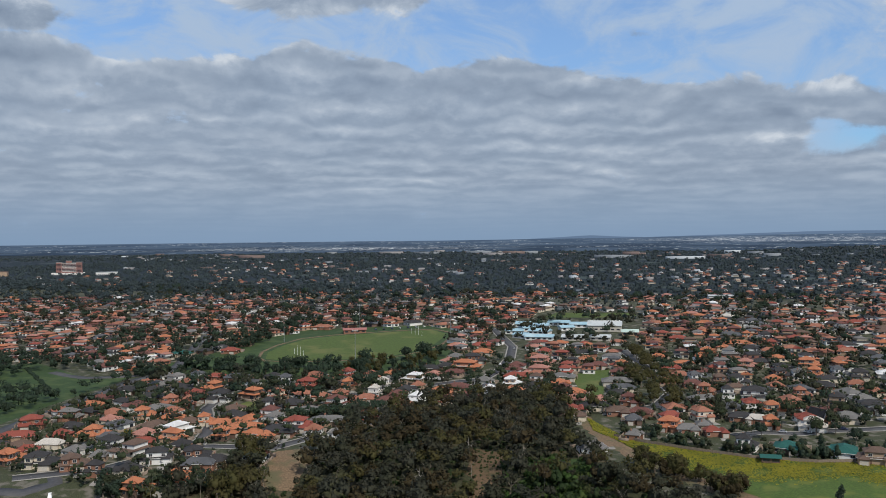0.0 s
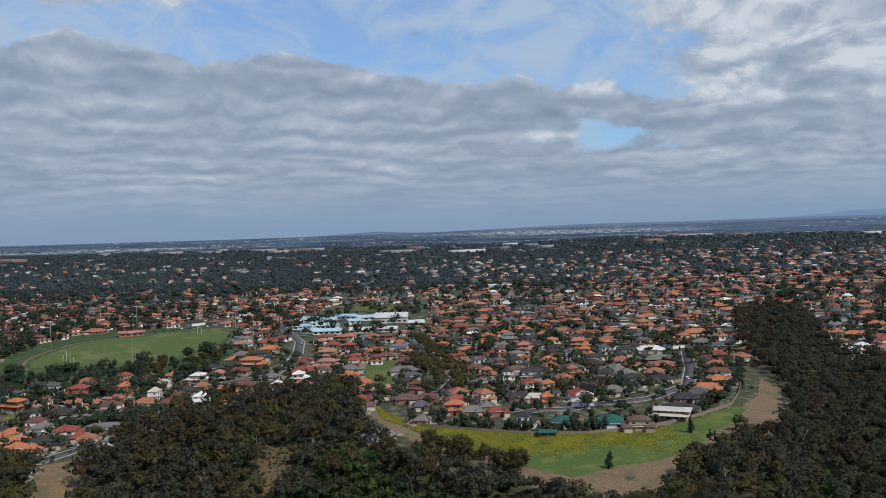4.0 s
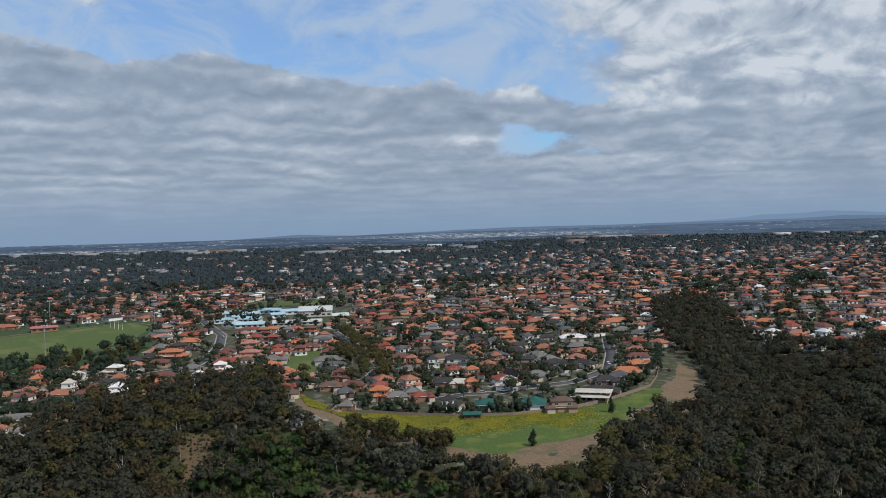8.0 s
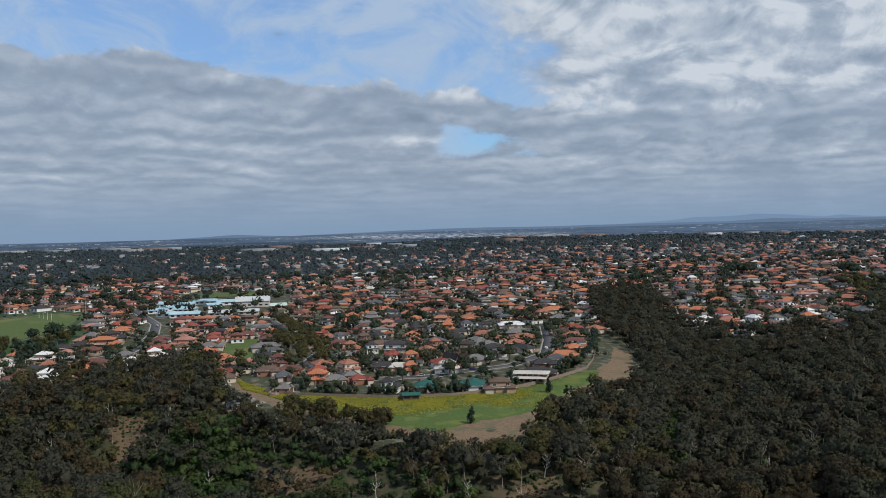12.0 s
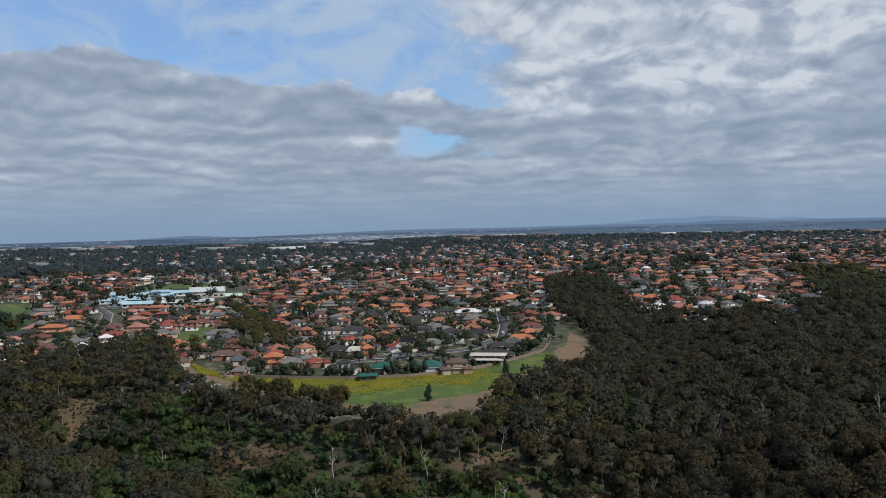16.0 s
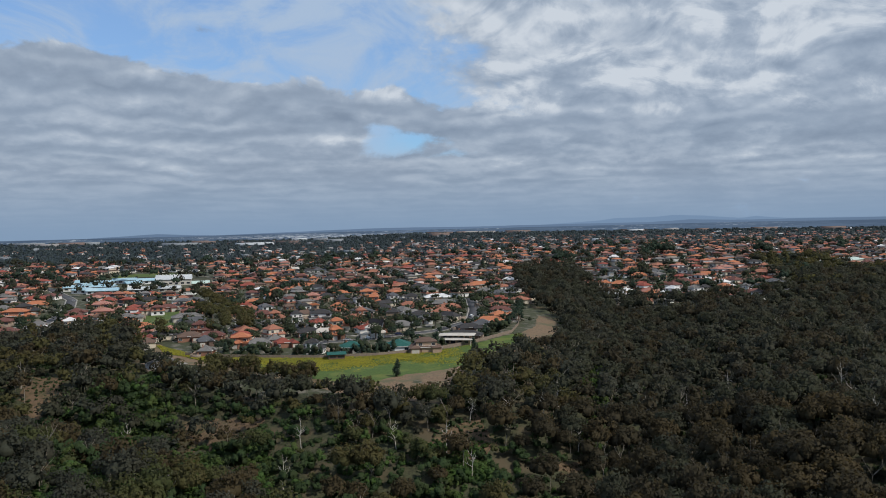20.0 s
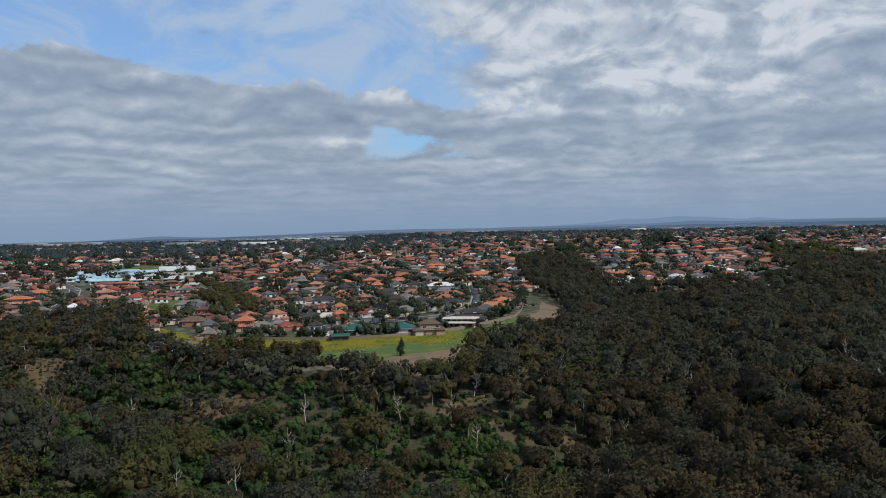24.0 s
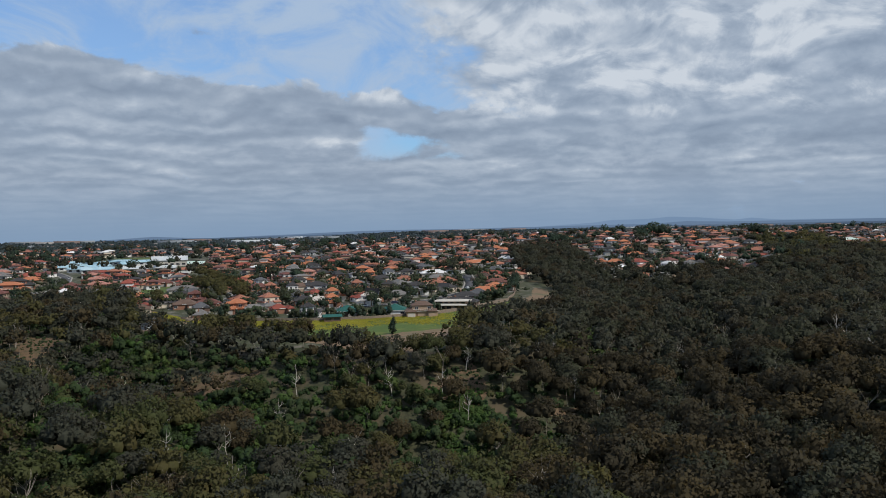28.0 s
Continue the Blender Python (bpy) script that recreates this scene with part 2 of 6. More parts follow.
def rise(x, y):
    """Ground height: creek valley in front, a terrace, and a hill that climbs to a crest."""
    crest = 24 + 9 * ramp(x, -200, 450)
    z = crest * min(1.0, max(0.0, (y - 430) / 620)) ** 1.2 + 10 * math.exp(-((x - 420) ** 2 + (y - 820) ** 2) / 62000)
    z += 4 * math.exp(-((x + 330) ** 2 + (y - 770) ** 2) / 30000)
    z -= 17 * ramp(y, 1060, 1800) * (1 - 0.8 * ramp(x, 0, 600))
    # near bank lowered so the camera sees the valley floor
    z -= 22 * ramp(-y, -310, -200) * (1 - ramp(x, 90, 230))
    best, cut = 1e9, 0.0
    for (ax, ay, ad), (bx, by, bd) in zip(CREEK, CREEK[1:]):
        ex, ey = bx - ax, by - ay
        t = min(1.0, max(0.0, ((x - ax) * ex + (y - ay) * ey) / (ex * ex + ey * ey)))
        d2 = (x - ax - t * ex) ** 2 + (y - ay - t * ey) ** 2
        if d2 < best:
            deep = ad + t * (bd - ad)
            best, cut = d2, deep * math.exp(-min(50.0, d2 / (30 + deep * 0.65) ** 2))
    return z - cut + 0.5 * math.sin(x / 37 + 1) * math.sin(y / 51) * ramp(math.hypot(x, y), 200, 500)


# ---- materials ----
def surface(name, colour, rough=0.85, metal=0.0, scale=1.0, spread=0.25, stain=None, bump=0.3, pick=None, spec=0.3):
    """A matt surface with grain and patches. pick: colours, one for each piece by chance."""
    m = bpy.data.materials.new(name)
    m.use_nodes = True
    n = Nodes(m.node_tree)
    bsdf = m.node_tree.nodes["Principled BSDF"]
    at = n.add("ShaderNodeNewGeometry").outputs["Position"]
    grain = n.noise(at, 2.2 * scale, 5, 0.65)
    patch = n.noise(at, 0.16 * scale, 4, 0.55)
    if pick == "object":
        chance = n.add("ShaderNodeObjectInfo").outputs["Random"]
        base = n.ramp(chance, colour, True)
    elif pick == "island":
        chance = n.add("ShaderNodeNewGeometry").outputs["Random Per Island"]
        base = n.ramp(chance, colour, True)
    else:
        base = n.mix(0.0, colour, colour)
    base = n.mix(n.step(grain, 0.3, 0.7), n.mix(spread, base, (0.0, 0.0, 0.0)), n.mix(spread * 0.5, base, (1.0, 1.0, 1.0), "SOFT_LIGHT"))
    if stain:
        base = n.mix(n.step(patch, 0.48, 0.66), base, stain)
    n.link(base, bsdf.inputs["Base Color"])
    bsdf.inputs["Roughness"].default_value, bsdf.inputs["Metallic"].default_value = rough, metal
    bsdf.inputs["Specular IOR Level"].default_value = spec
    if bump:
        b = n.add("ShaderNodeBump")
        b.inputs["Strength"].default_value, b.inputs["Distance"].default_value = bump, 0.05
        n.link(grain, b.inputs["Height"])
        n.link(b.outputs[0], bsdf.inputs["Normal"])
    return m


def far_land():
    """Far country, blue haze painted in: woods with pale specks of roofs and paddocks."""
    m = bpy.data.materials.new("hazed far town ground")
    m.use_nodes = True
    n = Nodes(m.node_tree)
    bsdf = m.node_tree.nodes["Principled BSDF"]
    at = n.add("ShaderNodeNewGeometry").outputs["Position"]
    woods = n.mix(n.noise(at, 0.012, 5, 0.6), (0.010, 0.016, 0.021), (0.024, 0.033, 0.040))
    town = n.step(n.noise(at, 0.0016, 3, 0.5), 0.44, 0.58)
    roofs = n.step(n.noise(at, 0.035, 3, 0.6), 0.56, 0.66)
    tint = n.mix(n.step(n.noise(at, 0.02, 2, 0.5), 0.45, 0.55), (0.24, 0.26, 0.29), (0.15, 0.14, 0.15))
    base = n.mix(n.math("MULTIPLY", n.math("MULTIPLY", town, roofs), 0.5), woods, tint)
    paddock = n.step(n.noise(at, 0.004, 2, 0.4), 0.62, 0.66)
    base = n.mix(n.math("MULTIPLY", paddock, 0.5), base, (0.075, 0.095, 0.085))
    n.link(base, bsdf.inputs["Base Color"])
    bsdf.inputs["Roughness"].default_value = 0.9
    bsdf.inputs["Specular IOR Level"].default_value = 0.1
    return m


def leaves(name, dark, light, warm, spread=0.5):
    """Foliage: every leaf clump has its own shade, and whole trees drift in colour."""
    m = bpy.data.materials.new(name)
    m.use_nodes = True
    n = Nodes(m.node_tree)
    bsdf = m.node_tree.nodes["Principled BSDF"]
    geo = n.add("ShaderNodeNewGeometry")
    speckle = n.step(n.noise(geo.outputs["Position"], 1.5, 3, 0.7), 0.36, 0.64)
    tone = n.math("ADD", n.math("MULTIPLY", geo.outputs["Random Per Island"], 0.36), n.math("MULTIPLY_ADD", speckle, 0.36, 0.14))
    base = n.mix(tone, dark, light)
    drift = n.noise(geo.outputs["Position"], 0.07, 3, 0.6)
    base = n.mix(n.step(drift, 0.42, 0.64, 0.0, spread), base, warm)
    # leaves of a clump share its roundness
    puff = n.add("ShaderNodeAttribute", attribute_name="puff")
    turned = n.add("ShaderNodeVectorTransform", vector_type="NORMAL", convert_from="OBJECT", convert_to="WORLD")
    n.link(puff.outputs["Vector"], turned.inputs[0])
    blend = n.add("ShaderNodeVectorMath", operation="MULTIPLY_ADD")
    n.link(geo.outputs["Normal"], blend.inputs[0])
    blend.inputs[1].default_value = (0.16, 0.16, 0.16)
    n.link(turned.outputs[0], blend.inputs[2])
    unit = n.add("ShaderNodeVectorMath", operation="NORMALIZE")
    n.link(blend.outputs[0], unit.inputs[0])
    rough = n.add("ShaderNodeBump")
    rough.inputs["Strength"].default_value, rough.inputs["Distance"].default_value = 0.28, 0.4
    n.link(n.noise(geo.outputs["Position"], 2.2, 3, 0.7), rough.inputs["Height"])
    n.link(unit.outputs[0], rough.inputs["Normal"])
    n.link(rough.outputs[0], bsdf.inputs["Normal"])
    n.link(base, bsdf.inputs["Base Color"])
    bsdf.inputs["Roughness"].default_value = 0.75
    bsdf.inputs["Specular IOR Level"].default_value = 0.2
    thin = n.add("ShaderNodeBsdfTranslucent")
    n.link(base, thin.inputs["Color"])
    both = n.add("ShaderNodeMixShader")
    both.inputs[0].default_value = 0.36
    n.link(bsdf.outputs[0], both.inputs[1])
    n.link(thin.outputs[0], both.inputs[2])
    n.link(both.outputs[0], m.node_tree.nodes["Material Output"].inputs["Surface"])
    return m


GUM_OLIVE = leaves("olive gum leaves", (0.0597, 0.0586, 0.0204), (0.0779, 0.0750, 0.0260), (0.0715, 0.0547, 0.0187))
GUM_BROWN = leaves("brown gum leaves", (0.0499, 0.0389, 0.0194), (0.0651, 0.0487, 0.0213), (0.0577, 0.0458, 0.0190))
GUM_GREY = leaves("grey gum leaves", (0.0394, 0.0442, 0.0307), (0.0508, 0.0540, 0.0366), (0.0478, 0.0416, 0.0276))
GUM_DARK = leaves("shady gum leaves", (0.0325, 0.0371, 0.0231), (0.0486, 0.0522, 0.0296), (0.0454, 0.0394, 0.0254))
# leaf colours with the cloud shade of the eastern gully put in
GUM_SHADED = leaves("shaded umber gum leaves", (0.0352, 0.0303, 0.0176), (0.0467, 0.0377, 0.0191), (0.0431, 0.0357, 0.0172))
GREEN = leaves("green leaves", (0.0239, 0.0446, 0.0150), (0.0385, 0.0659, 0.0219), (0.0397, 0.0481, 0.0178))
SHRUB = leaves("valley shrub", (0.0312, 0.0650, 0.0143), (0.0616, 0.1122, 0.0264), (0.0720, 0.0792, 0.0228))
DARKLEAF = leaves("dark leaves", (0.0258, 0.0465, 0.0309), (0.0413, 0.0654, 0.0390), (0.0358, 0.0465, 0.0298))
GARDEN = leaves("garden leaves", (0.0327, 0.0475, 0.0234), (0.0574, 0.0739, 0.0355), (0.0469, 0.0436, 0.0259))
GOLD = leaves("gold leaves", (0.14, 0.12, 0.02), (0.26, 0.22, 0.04), (0.17, 0.17, 0.035))
# distance haze is put into this blue-grey leaf colour
HAZED_LEAF = leaves("far leaves with haze tint", (0.036, 0.054, 0.058), (0.066, 0.088, 0.090), (0.052, 0.066, 0.070))
GUM_MOSS = leaves("mossy gum leaves", (0.0418, 0.0522, 0.0175), (0.0635, 0.0735, 0.0244), (0.0669, 0.0636, 0.0221))
BARK = surface("bark", (0.20, 0.165, 0.13), scale=1.0, spread=0.5)
DEADWOOD = surface("dead wood", (0.46, 0.42, 0.37), spread=0.3)
LAND = surface("scrub ground", (0.042, 0.044, 0.020), scale=0.5, stain=(0.070, 0.054, 0.030), spread=0.5)
HAZED_LAND = far_land()
TOWN = surface("town ground", (0.046, 0.052, 0.024), scale=1.1, stain=(0.125, 0.112, 0.090), spread=0.5)
GRASS = surface("oval grass", (0.064, 0.094, 0.019), scale=0.25, stain=(0.104, 0.112, 0.032), spread=0.3)
VERGE = surface("verge grass", (0.030, 0.056, 0.015), scale=0.4, stain=(0.050, 0.074, 0.022), spread=0.35)
MEADOW = surface("meadow grass", (0.058, 0.096, 0.015), scale=0.5, stain=(0.098, 0.118, 0.022), spread=0.35)
DIRT = surface("bare dirt", (0.168, 0.112, 0.066), scale=0.5, stain=(0.092, 0.084, 0.044), spread=0.4)
SLOPE = surface("bare slope", (0.118, 0.076, 0.042), scale=1.2, stain=(0.052, 0.048, 0.020), spread=0.6)
ASPHALT = surface("asphalt", (0.065, 0.065, 0.07), scale=0.4, stain=(0.085, 0.085, 0.085), spread=0.2)
CONCRETE = surface("concrete", (0.27, 0.255, 0.23), scale=0.6, stain=(0.20, 0.19, 0.17), spread=0.2)

ROOF_COLOURS = {
    "orange": (0.385, 0.145, 0.075), "terracotta": (0.285, 0.122, 0.080), "red": (0.235, 0.066, 0.048), "maroon": (0.135, 0.060, 0.050),
    "brown": (0.120, 0.080, 0.062), "charcoal": (0.042, 0.040, 0.041), "grey": (0.150, 0.143, 0.136), "pale": (0.479, 0.439, 0.388),
    "green": (0.023, 0.093, 0.080), "pink": (0.345, 0.165, 0.128), "slate": (0.088, 0.090, 0.096), "white": (0.620, 0.610, 0.600),
}
WALL_COLOURS = {
    "brick": (0.268, 0.135, 0.089), "tan": (0.376, 0.268, 0.188), "cream": (0.593, 0.519, 0.410), "white": (0.740, 0.730, 0.700), "render": (0.524, 0.490, 0.433), "dark": (0.148, 0.097, 0.074),
}
ROOFS = {k: surface("roof " + k, c, 0.8, 0, 0.8, 0.24, tuple(v * 0.78 for v in c), spec=0.16) for k, c in ROOF_COLOURS.items()}
WALLS = {k: surface("wall " + k, c, 0.85, 0, 0.7, 0.15, tuple(v * 0.85 for v in c)) for k, c in WALL_COLOURS.items()}
GLASS = surface("window glass", (0.03, 0.035, 0.045), 0.12, 0, 1, 0.1, bump=0, spec=0.6)
TRIM = surface("pale trim", (0.66, 0.64, 0.60), 0.6, 0, 1, 0.1)
DOORS = surface("garage door", (0.50, 0.46, 0.40), 0.6, 0, 1, 0.15)
TIMBER = surface("fence timber", (0.23, 0.18, 0.14), scale=1.0, spread=0.4)


# ---- mesh helpers ----
def mesh_of(name, verts, faces, material):
    me = bpy.data.meshes.new(name)
    verts = np.asarray(verts, np.float32).reshape(-1, 3)
    faces = np.asarray(faces, np.int32)
    sides = faces.shape[1]
    me.vertices.add(len(verts))
    me.vertices.foreach_set("co", verts.ravel())
    me.loops.add(faces.size)
    me.loops.foreach_set("vertex_index", faces.ravel())
    me.polygons.add(len(faces))
    me.polygons.foreach_set("loop_start", np.arange(len(faces), dtype=np.int32) * sides)
    me.materials.append(material)
    me.update(calc_edges=True)
    me.validate()
    return me


def part(name, bm, material, parent, label=""):
    me = bpy.data.meshes.new(name)
    bm.to_mesh(me)
    bm.free()
    me.materials.append(material)
    ob = new(name, me)
    ob.parent = parent
    return tagged(ob, label)


def box(bm, x0, x1, y0, y1, z0, z1):
    v = [bm.verts.new(p) for p in ((x0, y0, z0), (x1, y0, z0), (x1, y1, z0), (x0, y1, z0), (x0, y0, z1), (x1, y0, z1), (x1, y1, z1), (x0, y1, z1))]
    for f in ((0, 3, 2, 1), (4, 5, 6, 7), (0, 1, 5, 4), (1, 2, 6, 5), (2, 3, 7, 6), (3, 0, 4, 7)):
        bm.faces.new([v[i] for i in f])


def boxes(*sizes):
    bm = bmesh.new()
    for s in sizes:
        box(bm, *s)
    return bm


def hip(bm, x0, x1, y0, y1, z, pitch=0.45, gable=False, thick=0.22):
    """A hip or gable roof over a rectangle, with a fascia."""
    w, d = x1 - x0, y1 - y0
    low = [bm.verts.new(p) for p in ((x0, y0, z), (x1, y0, z), (x1, y1, z), (x0, y1, z))]
    eave = [bm.verts.new((v.co.x, v.co.y, z + thick)) for v in low]
    run = min(w, d) / 2
    top = z + thick + run * pitch
    inset = 0.0 if gable else run
    if w >= d:
        a, b = bm.verts.new((x0 + inset, (y0 + y1) / 2, top)), bm.verts.new((x1 - inset, (y0 + y1) / 2, top))
        sides = ((eave[0], eave[1], b, a), (eave[2], eave[3], a, b), (eave[1], eave[2], b), (eave[3], eave[0], a))
    else:
        a, b = bm.verts.new(((x0 + x1) / 2, y0 + inset, top)), bm.verts.new(((x0 + x1) / 2, y1 - inset, top))
        sides = ((eave[1], eave[2], b, a), (eave[3], eave[0], a, b), (eave[0], eave[1], a), (eave[2], eave[3], b))
    for s in sides:
        bm.faces.new(s)
    for i in range(4):
        j = (i + 1) % 4
        bm.faces.new((low[i], low[j], eave[j], eave[i]))
    bm.faces.new(low[::-1])
    return top


def inside(x, y, poly):
    hit = False
    bx, by = poly[-1]
    for ax, ay in poly:
        if (ay > y) != (by > y) and x < (bx - ax) * (y - ay) / (by - ay) + ax:
            hit = not hit
        bx, by = ax, ay
    return hit


def sheet(name, poly, material, lift, label, size=9.0, ragged=0.0):
    """A patch of ground that follows the land."""
    bm = bmesh.new()
    rim = []
    for (ax, ay), (bx, by) in zip(poly, poly[1:] + poly[:1]):
        count = max(1, int(math.hypot(bx - ax, by - ay) / size))
        rim += [bm.verts.new((ax + (bx - ax) * i / count, ay + (by - ay) * i / count, 0)) for i in range(count)]
    for v in rim:
        v.co.x += ragged * noise.noise(v.co * 0.31)
        v.co.y += ragged * noise.noise(v.co * 0.27 + Vector((9, 4, 2)))
    edges = [bm.edges.new((rim[i], rim[(i + 1) % len(rim)])) for i in range(len(rim))]
    bmesh.ops.triangle_fill(bm, edges=edges, use_beauty=True)
    for _ in range(6):
        long = [e for e in bm.edges if e.calc_length() > size * 1.3]
        if not long:
            break
        bmesh.ops.subdivide_edges(bm, edges=long, cuts=1)
        bmesh.ops.triangulate(bm, faces=[f for f in bm.faces if len(f.verts) > 3])
    for v in bm.verts:
        v.co.z = rise(v.co.x, v.co.y) + lift
    bmesh.ops.recalc_face_normals(bm, faces=bm.faces)
    if bm.faces and sum(f.normal.z for f in bm.faces) < 0:
        bmesh.ops.reverse_faces(bm, faces=bm.faces)
    me = bpy.data.meshes.new(name)
    bm.to_mesh(me)
    bm.free()
    me.materials.append(material)
    return tagged(new(name, me), label, kind="structure")


def strip(name, line, wide, material, lift, label, side=0.0, thick=0.12):
    """A road, path or kerb along a line, following the land."""
    pts = []
    for (ax, ay), (bx, by) in zip(line, line[1:]):
        count = max(1, int(math.hypot(bx - ax, by - ay) / 6))
        pts += [(ax + (bx - ax) * i / count, ay + (by - ay) * i / count) for i in range(count)]
    pts.append(line[-1])
    verts, faces = [], []
    for i, (px, py) in enumerate(pts):
        qx, qy = pts[min(i + 1, len(pts) - 1)]
        ox, oy = pts[max(i - 1, 0)]
        dx, dy = qx - ox, qy - oy
        size = math.hypot(dx, dy) or 1
        nx, ny = -dy / size, dx / size
        for off, drop in ((side - wide / 2, thick), (side - wide / 2, 0), (side + wide / 2, 0), (side + wide / 2, thick)):
            sx, sy = px + nx * off, py + ny * off
            verts.append((sx, sy, rise(sx, sy) + lift - drop))
        if i:
            k = 4 * i
            faces += [(k - 4 + j, k + j, k + j + 1, k - 3 + j) for j in range(3)]
    me = mesh_of(name, verts, [f[::-1] for f in faces], material)
    return tagged(new(name, me), label, kind="structure")


# ---- the land ----
def build_ground():
    near_x, near_y = np.arange(-760, 761, 8.0), np.arange(-60, 1300, 8.0)
    xs = np.concatenate([-np.geomspace(4990, 800, 22), near_x, np.geomspace(800, 4990, 22)])
    ys = np.concatenate([[-2500, -1200, -500, -200], near_y, np.geomspace(1320, 4980, 40)])
    gx, gy = np.meshgrid(xs, ys)
    gz = np.array([rise(u, v) for u, v in zip(gx.ravel().tolist(), gy.ravel().tolist())]).reshape(gx.shape)
    verts = np.stack([gx, gy, gz], -1).reshape(-1, 3)
    w = len(xs)
    a = (np.arange(len(ys) - 1)[:, None] * w + np.arange(w - 1)).ravel()
    faces = np.stack([a, a + 1, a + w + 1, a + w], 1)
    me = mesh_of("ground", verts, faces, LAND)
    me.materials.append(TOWN)
    me.materials.append(HAZED_LAND)
    mid = verts[faces].mean(1)
    kind = np.array([0 if in_woods(u, v) else 1 for u, v, _ in mid.tolist()], np.int32)
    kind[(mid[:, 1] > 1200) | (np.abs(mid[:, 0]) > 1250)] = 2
    me.polygons.foreach_set("material_index", kind)
    me.polygons.foreach_set("use_smooth", np.ones(len(faces), bool))
    tagged(new("ground", me), "rolling suburban land with a creek valley and bare earth", kind="structure")


WOODS_WEST = [(-700, 60), (-330, 240), (-262, 330), (-228, 395), (-212, 422), (-214, 468), (-198, 510), (-181, 534), (-156, 560), (-122, 564), (-108, 552), (-101, 520), (-91, 483), (-77, 449), (-60, 417), (-33, 390), (-5, 372), (35, 356), (58, 372), (72, 396), (108, 436), (130, 456), (148, 490), (158, 530), (165, 585), (163, 640), (168, 700), (184, 770), (202, 830), (234, 852), (262, 838), (252, 770), (240, 712), (240, 668), (254, 614), (300, 585), (330, 594), (368, 628), (432, 684), (484, 676), (560, 672), (700, 620), (900, 400), (900, -60), (-700, -60)]
MEADOW_EDGE = [(-89, 518), (-74, 497), (-64, 484), (-38, 470), (4, 456), (34, 458), (65, 465), (87, 480), (103, 495), (120, 512), (126, 512), (118, 480), (100, 464), (88, 436), (63, 408), (43, 398), (28, 385), (20, 382), (3, 395), (-24, 423), (-49, 452), (-66, 475), (-81, 491)]
OVAL_EDGE = [(-383, 644), (-397, 672), (-400, 705), (-396, 740), (-378, 762), (-350, 782), (-322, 802), (-297, 818), (-276, 800), (-268, 768), (-265, 735), (-270, 706), (-284, 675), (-319, 654), (-354, 641)]
RESERVE = [(-480, 575), (-445, 640), (-440, 740), (-425, 800), (-300, 850), (-258, 800), (-250, 740), (-225, 660), (-240, 610), (-262, 598), (-335, 576), (-400, 570)]
SCHOOL = [(-215, 762), (-232, 880), (-225, 1000), (-100, 1010), (-90, 800), (-120, 770)]


def in_woods(x, y):
    return inside(x, y, WOODS_WEST) and not inside(x, y, MEADOW_EDGE)


build_ground()
sheet("meadow", MEADOW_EDGE, MEADOW, 0.10, "green grass field beside the houses", 4.0, 2.0)
sheet("dirt_track", [(-96, 522), (-88, 520), (-66, 476), (-24, 424), (3, 396), (20, 383), (28, 386), (43, 399), (63, 409), (88, 437), (100, 465), (118, 481), (126, 513), (141, 538), (155, 584), (163, 582), (160, 556), (152, 526), (144, 490), (127, 460), (107, 445), (88, 428), (72, 404), (62, 372), (40, 350), (18, 360), (4, 378), (-14, 396), (-32, 416), (-70, 462), (-94, 508)], DIRT, 0.06, "worn pale dirt track along the meadow", 4.0, 3.0)
sheet("oval_reserve", RESERVE, VERGE, 0.08, "rough grass round the sports oval")
sheet("sports_oval", OVAL_EDGE, GRASS, 0.16, "mown green sports oval")

# ---- houses ----
PLANS = {
    0: ([(-8, 8, -4, 6), (1.5, 7.5, -8, -3.5), (-7.5, -2.5, -5.6, -3.5)], (-7, 3, -3.5, 5)),
    1: ([(-6, 6, -8, 8), (-9, -5.5, -5, 1)], (-5.2, 5.2, -7.4, 2)),
    2: ([(-8.5, 4, -3, 7), (3.5, 9, -8, 4), (-8, -3.5, -5, -2.5)], (-7.5, 3.5, -2.4, 6)),
    3: ([(-10, 10, -5, 5), (-9.5, -4, -8, -4.5), (4, 9, -6.8, -4.5)], (-6, 7, -4.2, 4.2)),
    4: ([(-7, 7, -5, 7), (-6, 0, -8.5, -4.5), (2.5, 6.5, -6.6, -4.5)], (-6, 5.5, -4.4, 5)),
    5: ([(-6.5, 6.5, -6, 6), (1, 6, -8, -5.5)], (-5.8, 5.8, -5.4, 5)),
}


